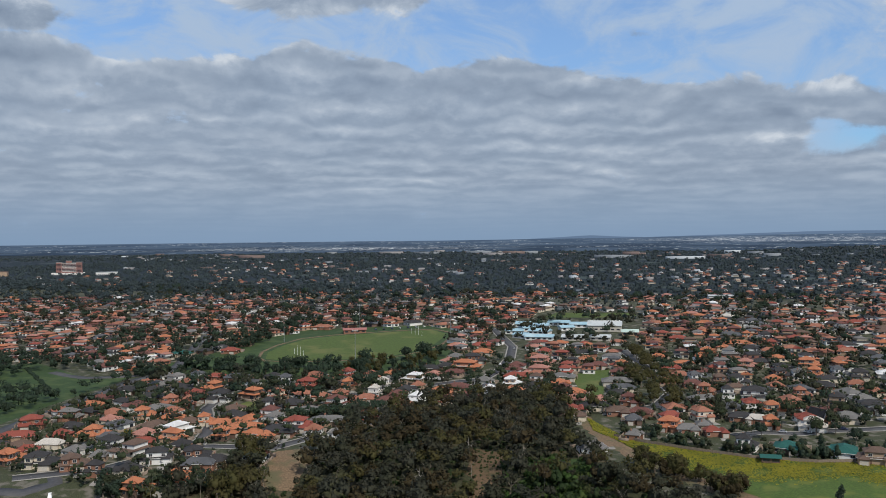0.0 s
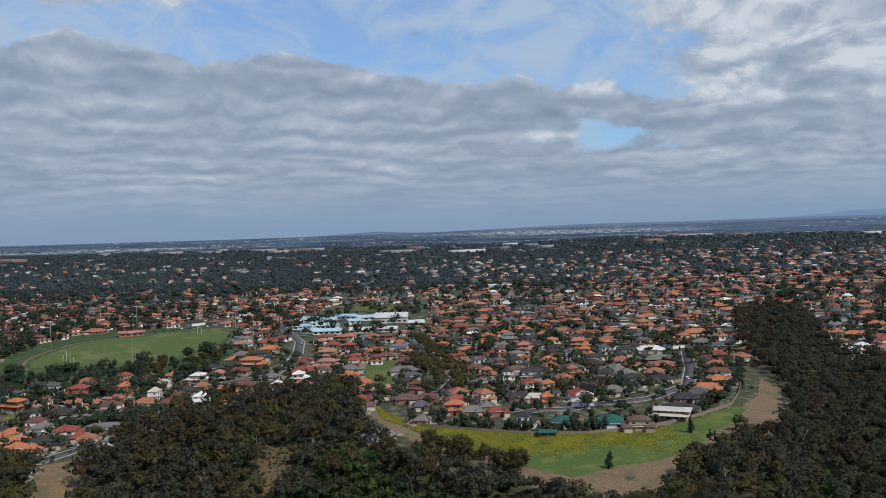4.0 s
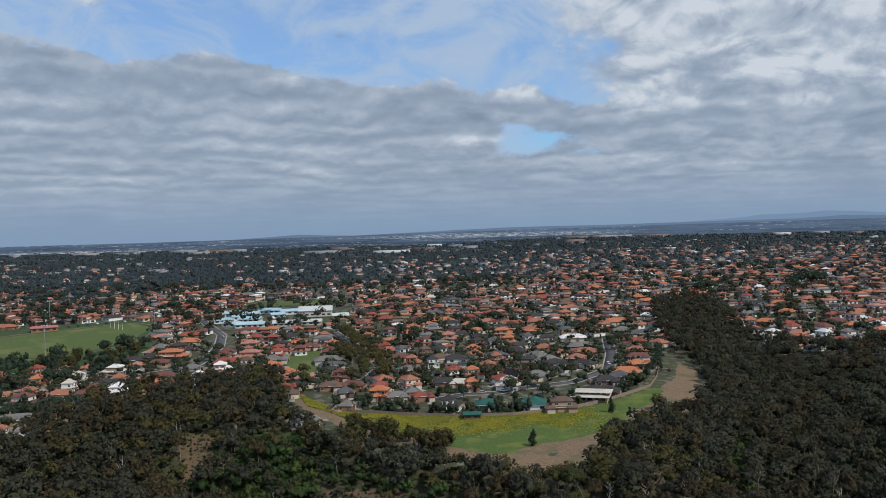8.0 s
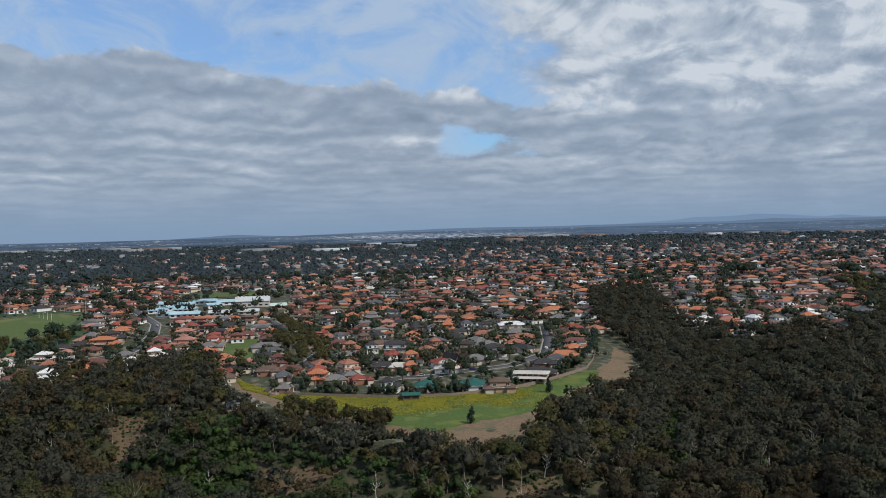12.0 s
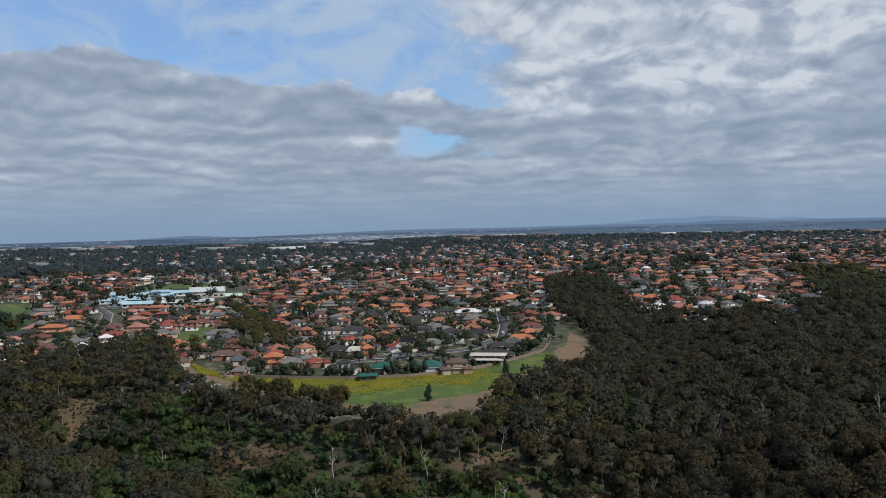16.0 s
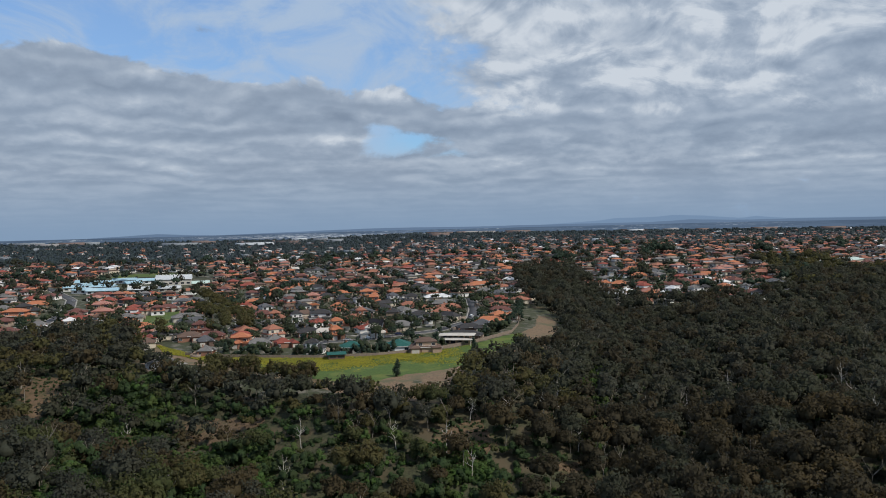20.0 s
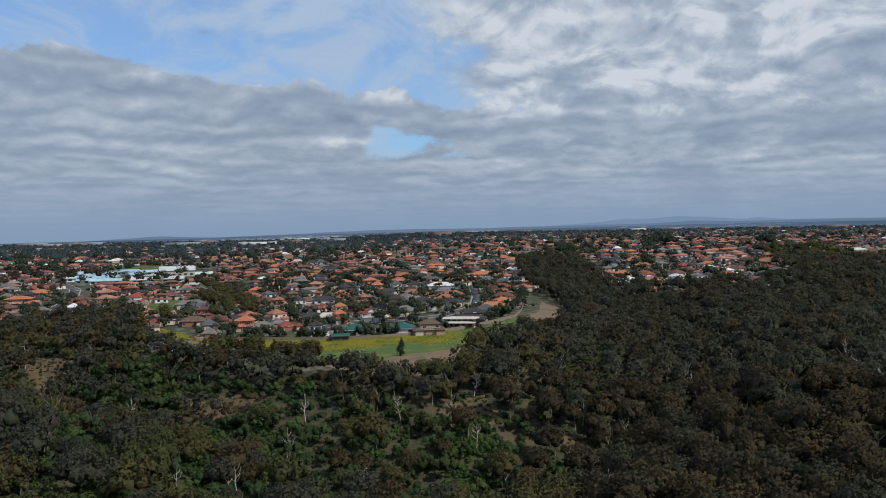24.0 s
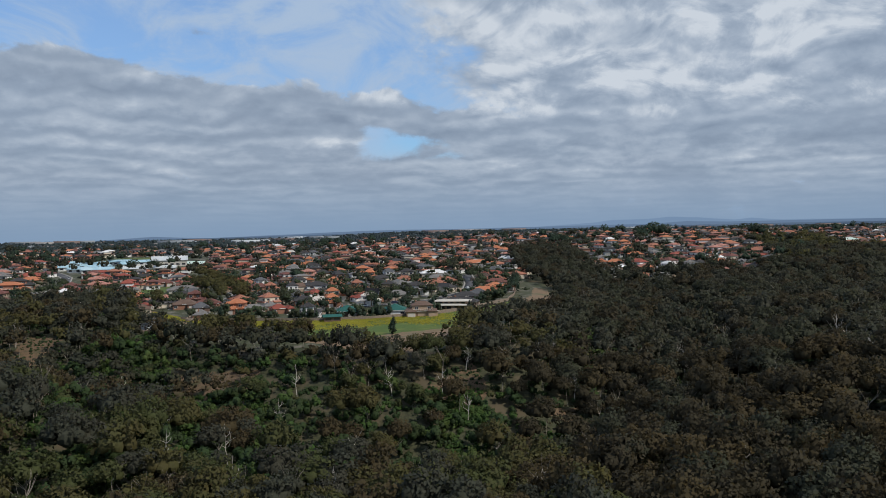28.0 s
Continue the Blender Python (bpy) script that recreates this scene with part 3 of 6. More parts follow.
def house_kind(shape, roof, wall, storeys):
    """A detached house at the origin, its street front towards -y: wings under hip roofs, an upper floor set back on some."""
    top = new("house")
    o, pitch, low = 0.6, 0.44, 2.9
    wings, upper = PLANS[shape]
    bm, rm = bmesh.new(), bmesh.new()
    for i, (x0, x1, y0, y1) in enumerate(wings):
        gabled = i == 1 and shape in (4, 5) or i == 2
        box(bm, x0, x1, y0, y1, -1.8, low - 0.03 * i)
        hip(rm, x0 - o, x1 + o, y0 - o, y1 + (o if i == 0 else 2.6), low - 0.05 - 0.03 * i, pitch, gable=gabled)
    if storeys == 2:
        x0, x1, y0, y1 = upper
        box(bm, x0, x1, y0, y1, low, 5.9)
        hip(rm, x0 - o, x1 + o, y0 - o, y1 + o, 5.85, pitch)
        if shape in (0, 4):
            box(bm, x0 + 1, x0 + 5, y0 - 1.6, y0, low, 5.9)
            hip(rm, x0 + 0.4, x0 + 5.6, y0 - 2.2, y0 + 2.5, 5.82, pitch, gable=True)
    part("wall", bm, WALLS[wall], top)
    cover = part("roof", rm, ROOFS[roof], top)

    def window(cx, y, z, w=1.0, h=1.35):
        win = part("window", boxes((cx - w - 0.12, cx + w + 0.12, y - 0.08, y + 0.05, z - 0.12, z + h + 0.12)), TRIM, top)
        part("pane", boxes((cx - w, cx - 0.04, y - 0.11, y - 0.085, z, z + h), (cx + 0.04, cx + w, y - 0.11, y - 0.085, z, z + h)), GLASS, win)

    x0, x1, y0, y1 = wings[0]
    front = wings[1]
    window(x0 + 2.0 if front[0] > x0 + 3 else x1 - 2.0, (wings[2][2] if len(wings) > 2 and front[0] > x0 + 3 and wings[2][0] < x0 + 2 else y0), 0.9)
    part("door", boxes((front[0] - 1.5, front[0] - 0.5, y0 - 0.09, y0 + 0.04, 0, 2.15)) if front[0] > x0 + 2 else boxes((front[1] + 0.5, front[1] + 1.5, y0 - 0.09, y0 + 0.04, 0, 2.15)), WALLS["dark"], top, "dark front door")
    for cy in (y0 + 2.5, y1 - 2.5):
        part("window", boxes((x0 - 0.08, x0 + 0.04, cy - 0.9, cy + 0.9, 0.9, 2.2)), GLASS, top)
        part("window", boxes((x1 - 0.04, x1 + 0.08, cy - 0.9, cy + 0.9, 0.9, 2.2)), GLASS, top)
    part("window", boxes((x0 + 1.5, x0 + 4.4, y1 - 0.04, y1 + 0.08, 0.3, 2.3)), GLASS, top)
    if storeys == 2:
        x0, x1, y0, y1 = upper
        f = y0 - 1.6 if shape in (0, 4) else y0
        window(x0 + 2.8, f, 3.9)
        window(x1 - 2.2, y0, 3.9)
        for side, out in ((x0, -1), (x1, 1)):
            p, q = sorted((side + out * 0.08, side - out * 0.04))
            part("window", boxes((p, q, y0 + 2, y0 + 3.6, 3.8, 5.1)), GLASS, top)
        if shape in (1, 3, 5):
            part("balcony", boxes((x0 + 0.5, x1 - 0.5, y0 - 1.7, y0 + 0.02, 2.95, 3.12), (x0 + 0.5, x1 - 0.5, y0 - 1.7, y0 - 1.62, 3.95, 4.05), *[(x0 + 0.5 + k * (x1 - x0 - 1.05) / 8, x0 + 0.55 + k * (x1 - x0 - 1.05) / 8, y0 - 1.69, y0 - 1.63, 3.12, 3.95) for k in range(9)]), TRIM, top, "white balustrade balcony")
    gx = (front[0] + front[1]) / 2
    part("garage_door", boxes((gx - 2.2, gx + 2.2, front[2] - 0.09, front[2] + 0.03, 0.0, 2.2)), DOORS, top)
    part("fascia", boxes((wings[0][0] - 0.62, wings[0][1] + 0.62, wings[0][2] - 0.68, wings[0][2] - 0.61, 2.82, 3.06)), TRIM, cover, "pale gutter")
    if shape in (0, 3, 5):
        part("chimney", boxes((-3.4, -2.6, 1.2, 2.0, low, low + 3.4 if storeys == 1 else 8.4)), WALLS["brick"], cover)
    return top


KINDS = {}


def home(x, y, turn, shape, roof, wall, storeys=1, size=1.0):
    """One house on its lot. turn: degrees from facing the valley."""
    key = (shape, roof, wall, storeys)
    if key not in KINDS:
        KINDS[key] = house_kind(*key)
        ob = KINDS[key]
        ob.matrix_basis = pose(x, y, rise(x, y), 0, 0, turn)
    else:
        ob = copy_thing(KINDS[key], pose(x, y, rise(x, y), 0, 0, turn))
    ob.scale = (size, size, 1.0)
    HOMES.append((x, y, 10.5 * size))
    tall = "two-storey" if storeys == 2 else "single-storey"
    tint = {"green": "green metal", "charcoal": "charcoal tiled", "white": "white metal", "pale": "pale tiled"}.get(roof, roof + " tiled")
    tagged(ob, f"{tall} {wall} house with a {tint} hip roof in a garden", "house", "suburban houses")
    return ob


HOMES = []
rng = random.Random(7)


KEEP_CLEAR = [
    [(140, 543), (158, 590), (180, 590), (175, 520), (118, 430), (75, 370), (-20, 370), (-100, 490), (-95, 520)],
    [(-610, 560), (-575, 600), (-470, 575), (-425, 600), (-430, 450), (-405, 390), (-520, 380)],
    [(-240, 385), (-222, 425), (-205, 420), (-200, 360)], [(-125, 640), (-92, 680), (-84, 560), (-95, 545)],
    [(-320, 484), (-314, 520), (-292, 492), (-300, 472)], [(-14, 608), (13, 600), (10, 573), (-8, 582)],
    [(-92, 700), (-84, 750), (-48, 646), (-34, 552), (-62, 545), (-80, 640)],
    [(112, 500), (122, 545), (138, 640), (190, 640), (190, 500)],
    [(372, 612), (392, 680), (420, 760), (436, 826), (510, 830), (500, 740), (530, 690), (540, 640), (470, 605)],
    [(-274, 468), (-206, 530), (-194, 516), (-258, 458)],
    [(-248, 840), (-200, 730), (-195, 690), (-190, 610), (-168, 612), (-172, 690), (-182, 750), (-222, 840)],
]


STREETS = [
    [(-6, 500), (9, 511), (29, 513), (41, 522), (63, 530), (77, 535), (88, 548), (105, 568), (116, 616), (125, 680)],
    [(-246, 850), (-236, 837), (-215, 790), (-194, 745), (-183, 694), (-179, 647), (-182, 615), (-200, 600), (-232, 566), (-247, 545), (-293, 540), (-329, 533), (-373, 550)],
    [(-330, 322), (-300, 350), (-281, 400), (-258, 404), (-239, 408), (-228, 436)],
    [(-281, 400), (-300, 440), (-330, 480), (-345, 530)],
    [(-70, 535), (-52, 560), (-46, 600), (-70, 680), (-100, 760)],
]
MAIN_ROAD = [(-405, 370), (-413, 396), (-422, 431), (-429, 468), (-436, 509), (-443, 548), (-436, 590), (-470, 660), (-520, 760)]


def near_street(x, y, gap):
    for line in STREETS + [MAIN_ROAD]:
        for (ax, ay), (bx, by) in zip(line, line[1:]):
            ex, ey = bx - ax, by - ay
            t = min(1.0, max(0.0, ((x - ax) * ex + (y - ay) * ey) / (ex * ex + ey * ey)))
            if (x - ax - t * ex) ** 2 + (y - ay - t * ey) ** 2 < gap * gap:
                return True
    return False


def blocked(x, y):
    if in_woods(x, y) or inside(x, y, MEADOW_EDGE) or inside(x, y, RESERVE) or inside(x, y, SCHOOL):
        return True
    return any(inside(x, y, k) for k in KEEP_CLEAR) or (y < 440 and x > -230)


home(21, 474, -9, 5, "green", "dark", 1, 1.00)
home(47, 474, -6, 1, "green", "white", 1, 0.99)
home(60, 464, -0, 3, "brown", "tan", 2, 0.86)
HOMES.append((80, 488, 13))
home(88, 500, -19, 3, "charcoal", "dark", 1, 1.03)
home(96, 525, 4, 0, "charcoal", "dark", 1, 0.93)
home(106, 536, -12, 4, "slate", "cream", 1, 0.84)
home(113, 549, -13, 0, "orange", "tan", 1, 1.15)
home(127, 570, 8, 2, "orange", "brick", 1, 0.94)
home(130, 593, -7, 3, "maroon", "white", 1, 0.75)
home(134, 616, 3, 0, "terracotta", "brick", 1, 0.91)
home(140, 652, -7, 3, "red", "brick", 1, 0.86)
home(152, 683, -2, 3, "slate", "tan", 1, 0.99)
home(141, 701, -15, 5, "grey", "tan", 1, 0.98)
home(147, 744, 5, 3, "orange", "cream", 1, 1.31)
home(98, 677, -3, 3, "white", "cream", 1, 1.01)
home(99, 642, 2, 3, "grey", "dark", 1, 1.08)
home(98, 619, 0, 0, "terracotta", "brick", 1, 1.09)
home(89, 597, -16, 5, "terracotta", "brick", 1, 1.00)
home(71, 570, -1, 4, "charcoal", "white", 2, 1.08)
home(54, 587, 82, 5, "charcoal", "tan", 2, 0.81)
home(71, 639, 7, 0, "terracotta", "cream", 1, 0.78)
home(49, 632, -3, 0, "charcoal", "brick", 1, 0.96)
home(35, 602, 5, 0, "terracotta", "brick", 2, 0.69)
home(20, 625, 10, 4, "terracotta", "cream", 1, 0.75)
home(17, 558, 5, 0, "orange", "cream", 2, 0.80)
home(14, 521, 11, 4, "orange", "brick", 2, 0.63)
home(36, 523, -5, 3, "pale", "white", 2, 0.74)
home(56, 548, 96, 1, "grey", "cream", 1, 0.92)
home(25, 662, 11, 0, "charcoal", "brick", 2, 0.85)
home(36, 660, 99, 5, "grey", "white", 2, 0.85)
home(47, 669, -12, 4, "orange", "brick", 2, 0.69)
home(46, 704, -10, 0, "orange", "tan", 2, 1.02)
home(64, 674, 10, 0, "slate", "white", 2, 0.77)
home(76, 665, -5, 4, "charcoal", "cream", 2, 0.86)
home(71, 723, 1, 0, "terracotta", "brick", 1, 0.99)
home(56, 758, -8, 3, "terracotta", "tan", 1, 1.12)
home(77, 761, -3, 0, "terracotta", "tan", 1, 0.93)
home(92, 750, -7, 4, "charcoal", "white", 1, 0.91)
home(100, 736, -8, 0, "slate", "white", 1, 1.01)
home(19, 757, 2, 0, "terracotta", "tan", 1, 0.75)
home(6, 597, 2, 5, "charcoal", "white", 2, 1.21)
home(19, 646, 4, 4, "orange", "cream", 1, 0.72)
home(-4, 635, 12, 0, "charcoal", "white", 2, 0.91)
home(-15, 634, 11, 0, "brown", "brick", 2, 0.77)
home(-11, 597, 14, 1, "charcoal", "white", 2, 0.65)
home(-24, 601, -8, 0, "terracotta", "brick", 2, 0.68)
home(-34, 621, 12, 0, "maroon", "brick", 1, 0.80)
home(-25, 576, 14, 3, "grey", "brick", 1, 0.89)
home(-44, 649, 13, 0, "terracotta", "brick", 1, 0.79)
home(-52, 674, 4, 3, "red", "brick", 1, 0.71)
home(-52, 626, 98, 5, "terracotta", "brick", 1, 0.81)
home(-7, 558, 10, 4, "slate", "white", 1, 0.77)
home(-2, 535, 2, 0, "charcoal", "brick", 1, 0.85)
home(7, 532, -6, 3, "pale", "brick", 1, 0.62)
home(-40, 503, -10, 4, "orange", "brick", 2, 0.87)
home(-30, 499, 12, 0, "grey", "brick", 1, 0.76)
home(-15, 497, 15, 2, "red", "brick", 1, 0.69)
home(1, 473, -12, 0, "charcoal", "white", 2, 0.68)
home(-22, 510, 100, 5, "grey", "tan", 1, 0.66)
home(-57, 479, 84, 5, "grey", "brick", 1, 0.62)
home(-85, 618, 11, 3, "grey", "cream", 1, 1.04)
home(-79, 596, 14, 3, "slate", "cream", 1, 0.92)
home(-68, 557, -9, 0, "maroon", "brick", 2, 0.77)
home(-72, 530, 7, 0, "brown", "brick", 1, 0.89)
home(-59, 531, -10, 3, "maroon", "brick", 1, 0.69)
home(-61, 512, 10, 4, "slate", "dark", 1, 0.66)
home(-86, 653, -1, 0, "maroon", "brick", 1, 1.00)
home(-107, 675, 15, 0, "maroon", "brick", 1, 0.78)
home(-120, 697, 18, 5, "orange", "brick", 1, 0.91)
home(-127, 723, 19, 3, "charcoal", "brick", 1, 1.04)
home(-29, 739, -4, 4, "orange", "brick", 2, 0.95)
home(-66, 719, -9, 0, "orange", "brick", 1, 0.71)
home(-45, 774, 4, 3, "maroon", "brick", 1, 0.95)
home(-12, 741, 77, 5, "grey", "white", 2, 0.88)
home(4, 750, -3, 3, "charcoal", "white", 2, 0.83)
home(21, 785, 92, 5, "red", "brick", 2, 0.72)
home(2, 692, -13, 0, "pink", "tan", 2, 1.00)
home(12, 707, 10, 0, "charcoal", "brick", 1, 0.70)
home(-38, 911, -4, 0, "orange", "tan", 1, 0.97)
home(-86, 900, 16, 3, "terracotta", "brick", 1, 1.00)
home(-78, 856, 14, 3, "charcoal", "dark", 1, 1.11)
home(-77, 793, -1, 0, "terracotta", "tan", 1, 1.21)
home(-57, 813, 1, 0, "red", "brick", 1, 0.93)
home(-8, 884, 1, 5, "orange", "brick", 1, 0.73)
home(-12, 839, 3, 3, "slate", "tan", 1, 1.03)
home(3, 831, 2, 0, "orange", "tan", 2, 0.63)
home(-6, 793, 4, 3, "orange", "tan", 1, 1.22)
home(18, 827, 12, 4, "charcoal", "white", 2, 0.92)
home(36, 871, -1, 0, "brown", "brick", 1, 0.93)
home(62, 837, -4, 0, "terracotta", "cream", 1, 1.08)
home(76, 772, 3, 2, "red", "brick", 1, 0.97)
home(63, 894, -9, 0, "terracotta", "tan", 1, 1.02)
home(40, 945, -7, 0, "terracotta", "white", 2, 1.22)
home(21, 951, 13, 3, "charcoal", "white", 1, 0.82)
home(9, 915, 0, 0, "slate", "white", 2, 1.04)
home(-3, 913, 1, 4, "charcoal", "white", 2, 0.86)
home(-18, 960, -13, 0, "pale", "white", 1, 0.80)
home(84, 932, -5, 0, "terracotta", "brick", 1, 1.21)
home(102, 915, -1, 3, "red", "brick", 1, 0.96)
home(129, 983, -17, 0, "terracotta", "brick", 1, 1.28)
home(166, 971, -2, 0, "orange", "tan", 1, 1.12)
home(169, 920, -1, 3, "pale", "tan", 1, 0.86)
home(213, 945, -19, 2, "terracotta", "brick", 1, 1.15)
home(235, 995, -3, 0, "terracotta", "brick", 1, 1.32)
home(192, 874, -7, 5, "orange", "brick", 1, 0.99)
home(148, 831, -9, 0, "maroon", "brick", 1, 0.96)
home(109, 786, 2, 0, "orange", "tan", 2, 0.96)
home(162, 764, 1, 0, "maroon", "brick", 1, 0.89)
home(176, 760, -20, 3, "white", "cream", 1, 0.67)
home(256, 957, -20, 3, "charcoal", "white", 1, 1.10)
home(258, 906, -3, 0, "red", "brick", 1, 1.00)
home(267, 898, 5, 0, "orange", "tan", 1, 0.85)
home(304, 985, -16, 3, "orange", "tan", 1, 1.14)
home(-274, 438, 15, 3, "orange", "tan", 1, 1.05)
home(-293, 442, 19, 0, "orange", "tan", 1, 0.80)
home(-259, 424, 11, 2, "orange", "tan", 1, 0.80)
home(-250, 437, 11, 0, "charcoal", "brick", 1, 1.22)
home(-245, 449, 9, 0, "red", "white", 2, 1.13)
home(-232, 442, 10, 4, "terracotta", "white", 1, 0.62)
home(-233, 465, 16, 3, "grey", "tan", 1, 1.15)
home(-287, 490, 10, 0, "charcoal", "white", 2, 0.95)
home(-278, 500, 11, 5, "charcoal", "brick", 1, 1.05)
home(-334, 504, 4, 4, "charcoal", "white", 2, 1.14)
home(-249, 419, 17, 5, "orange", "tan", 1, 0.62)
home(-252, 376, 12, 0, "charcoal", "tan", 1, 0.62)
home(-376, 563, 9, 3, "red", "brick", 1, 0.75)
home(-360, 564, 25, 0, "slate", "brick", 1, 1.12)
home(-316, 559, 7, 4, "slate", "white", 2, 0.77)
home(-294, 552, 5, 4, "red", "brick", 2, 1.02)
home(-280, 560, 12, 0, "charcoal", "dark", 1, 0.81)
home(-265, 559, 18, 4, "orange", "tan", 2, 0.74)
home(-239, 544, 91, 5, "pale", "white", 2, 0.62)
home(-243, 569, 7, 4, "pale", "white", 2, 0.62)
home(-248, 604, 21, 0, "orange", "brick", 1, 1.04)
home(-237, 527, 10, 0, "terracotta", "tan", 1, 0.83)
home(-220, 524, 21, 2, "maroon", "brick", 1, 0.95)
home(-213, 490, 93, 5, "grey", "tan", 1, 0.62)
home(-269, 523, 18, 3, "terracotta", "brick", 1, 0.62)
home(-451, 724, 27, 0, "orange", "tan", 2, 1.04)
home(-437, 697, 15, 3, "orange", "tan", 1, 0.71)
home(-430, 664, 9, 0, "red", "brick", 1, 0.90)
home(-461, 772, 5, 3, "white", "cream", 1, 0.77)
home(-516, 904, 16, 3, "terracotta", "brick", 1, 1.09)
home(-473, 909, 5, 5, "orange", "tan", 1, 0.85)
home(-428, 819, 23, 0, "orange", "tan", 2, 0.84)
home(-410, 805, 5, 3, "terracotta", "brick", 1, 0.94)
home(-206, 644, 3, 3, "orange", "brick", 2, 1.21)
home(-205, 669, 17, 0, "charcoal", "brick", 2, 1.06)
home(-208, 701, 12, 0, "orange", "tan", 1, 1.00)
home(-217, 732, 17, 3, "red", "brick", 1, 0.94)
home(-230, 758, 4, 0, "maroon", "white", 2, 0.96)
home(-152, 677, -4, 0, "pink", "tan", 2, 1.21)
home(-160, 722, 0, 5, "red", "brick", 1, 0.81)
home(-146, 638, 0, 3, "pink", "tan", 2, 1.05)
home(-157, 620, 3, 3, "red", "brick", 1, 0.98)
home(-145, 628, 4, 0, "terracotta", "brick", 1, 0.88)
home(-196, 559, 7, 2, "orange", "brick", 1, 0.91)
home(-189, 575, 7, 0, "maroon", "brick", 1, 0.96)
home(-230, 629, 22, 3, "charcoal", "dark", 1, 0.74)
home(-219, 639, -0, 0, "charcoal", "dark", 1, 0.87)
home(-218, 573, -3, 5, "terracotta", "tan", 1, 0.62)
home(-386, 381, 33, 3, "red", "tan", 1, 0.97)
home(-401, 407, 36, 4, "red", "brick", 2, 0.98)
home(-331, 341, 20, 0, "charcoal", "cream", 2, 0.97)
home(-355, 357, 35, 0, "red", "brick", 1, 0.69)
home(-313, 344, 33, 0, "brown", "brick", 2, 0.81)
home(-296, 340, 13, 2, "charcoal", "brick", 2, 0.63)
home(-312, 360, 27, 5, "grey", "tan", 1, 0.62)
home(-347, 399, 25, 0, "orange", "tan", 2, 0.84)
home(-350, 394, 21, 3, "orange", "tan", 1, 0.62)
home(-396, 431, 15, 3, "grey", "brick", 2, 0.83)
home(-405, 461, 16, 0, "orange", "brick", 1, 0.98)
home(-374, 409, 14, 0, "charcoal", "dark", 1, 0.76)
home(-365, 391, 9, 4, "red", "brick", 1, 0.73)
home(-335, 395, 23, 0, "slate", "tan", 1, 0.75)
home(-355, 373, 16, 3, "pale", "cream", 1, 0.70)
home(-353, 449, 28, 0, "orange", "tan", 2, 0.82)
home(-330, 447, 5, 3, "orange", "tan", 1, 0.79)
home(-314, 440, 29, 0, "brown", "tan", 1, 0.70)
home(-305, 444, 23, 0, "orange", "cream", 2, 0.65)
home(-309, 391, 31, 3, "red", "brick", 1, 0.64)
home(-282, 367, 30, 3, "charcoal", "white", 2, 0.77)
home(-265, 377, 29, 0, "charcoal", "brick", 2, 0.87)
home(-258, 369, 20, 3, "slate", "brick", 1, 0.78)
home(-285, 392, 4, 5, "charcoal", "tan", 1, 0.76)
home(-411, 481, 11, 3, "maroon", "brick", 1, 0.90)
home(-415, 509, 14, 0, "charcoal", "dark", 1, 0.95)
home(-382, 494, 23, 0, "charcoal", "brick", 1, 0.99)
home(-358, 482, 19, 4, "terracotta", "brick", 2, 0.72)
home(-350, 500, 15, 0, "red", "brick", 2, 1.06)
home(-344, 482, 30, 5, "terracotta", "brick", 2, 0.65)
home(-466, 574, 15, 3, "orange", "tan", 1, 0.86)
home(-520, 657, 12, 0, "terracotta", "brick", 1, 1.33)
home(-546, 661, 30, 4, "orange", "brick", 1, 1.03)
home(-534, 713, 18, 0, "orange", "tan", 2, 1.08)
home(-594, 791, 26, 3, "terracotta", "brick", 1, 1.10)
home(-606, 757, 15, 0, "maroon", "brick", 2, 1.10)
home(-467, 645, 9, 3, "green", "cream", 1, 0.88)
home(-530, 609, 21, 0, "maroon", "brick", 1, 0.98)
home(279, 602, -3, 4, "maroon", "white", 2, 0.63)
home(293, 607, -22, 0, "maroon", "brick", 1, 0.72)
home(320, 634, -5, 0, "orange", "brick", 2, 1.03)
home(346, 683, -2, 0, "terracotta", "tan", 1, 0.82)
home(359, 673, -5, 3, "brown", "tan", 1, 0.75)
home(314, 669, -3, 0, "orange", "tan", 1, 0.84)
home(332, 678, -27, 5, "terracotta", "brick", 1, 0.91)
home(368, 642, -5, 0, "slate", "dark", 2, 1.07)
home(357, 625, -27, 3, "slate", "cream", 1, 0.98)
home(307, 687, -18, 0, "maroon", "brick", 1, 1.03)
home(290, 679, -18, 2, "maroon", "brick", 1, 0.78)
home(277, 699, -10, 0, "red", "brick", 1, 0.97)
home(267, 728, -12, 0, "orange", "brick", 1, 0.94)
home(315, 830, -11, 0, "orange", "tan", 2, 0.95)
home(302, 791, -3, 3, "orange", "brick", 1, 0.68)
home(292, 746, -25, 0, "orange", "tan", 1, 0.85)
home(343, 719, -25, 3, "orange", "tan", 1, 0.84)
home(397, 719, -25, 0, "terracotta", "brick", 1, 1.31)
home(418, 730, -25, 4, "orange", "brick", 1, 0.80)
home(345, 785, -24, 0, "orange", "tan", 1, 0.85)
home(309, 754, 2, 5, "slate", "cream", 1, 0.98)
home(328, 731, -24, 0, "charcoal", "white", 2, 0.85)
home(316, 880, -10, 3, "white", "white", 2, 0.69)
home(287, 798, -15, 4, "charcoal", "white", 2, 0.88)
home(269, 802, -14, 0, "charcoal", "brick", 1, 0.84)
home(260, 745, -14, 5, "orange", "cream", 1, 0.65)
home(411, 740, -12, 0, "terracotta", "tan", 2, 0.77)

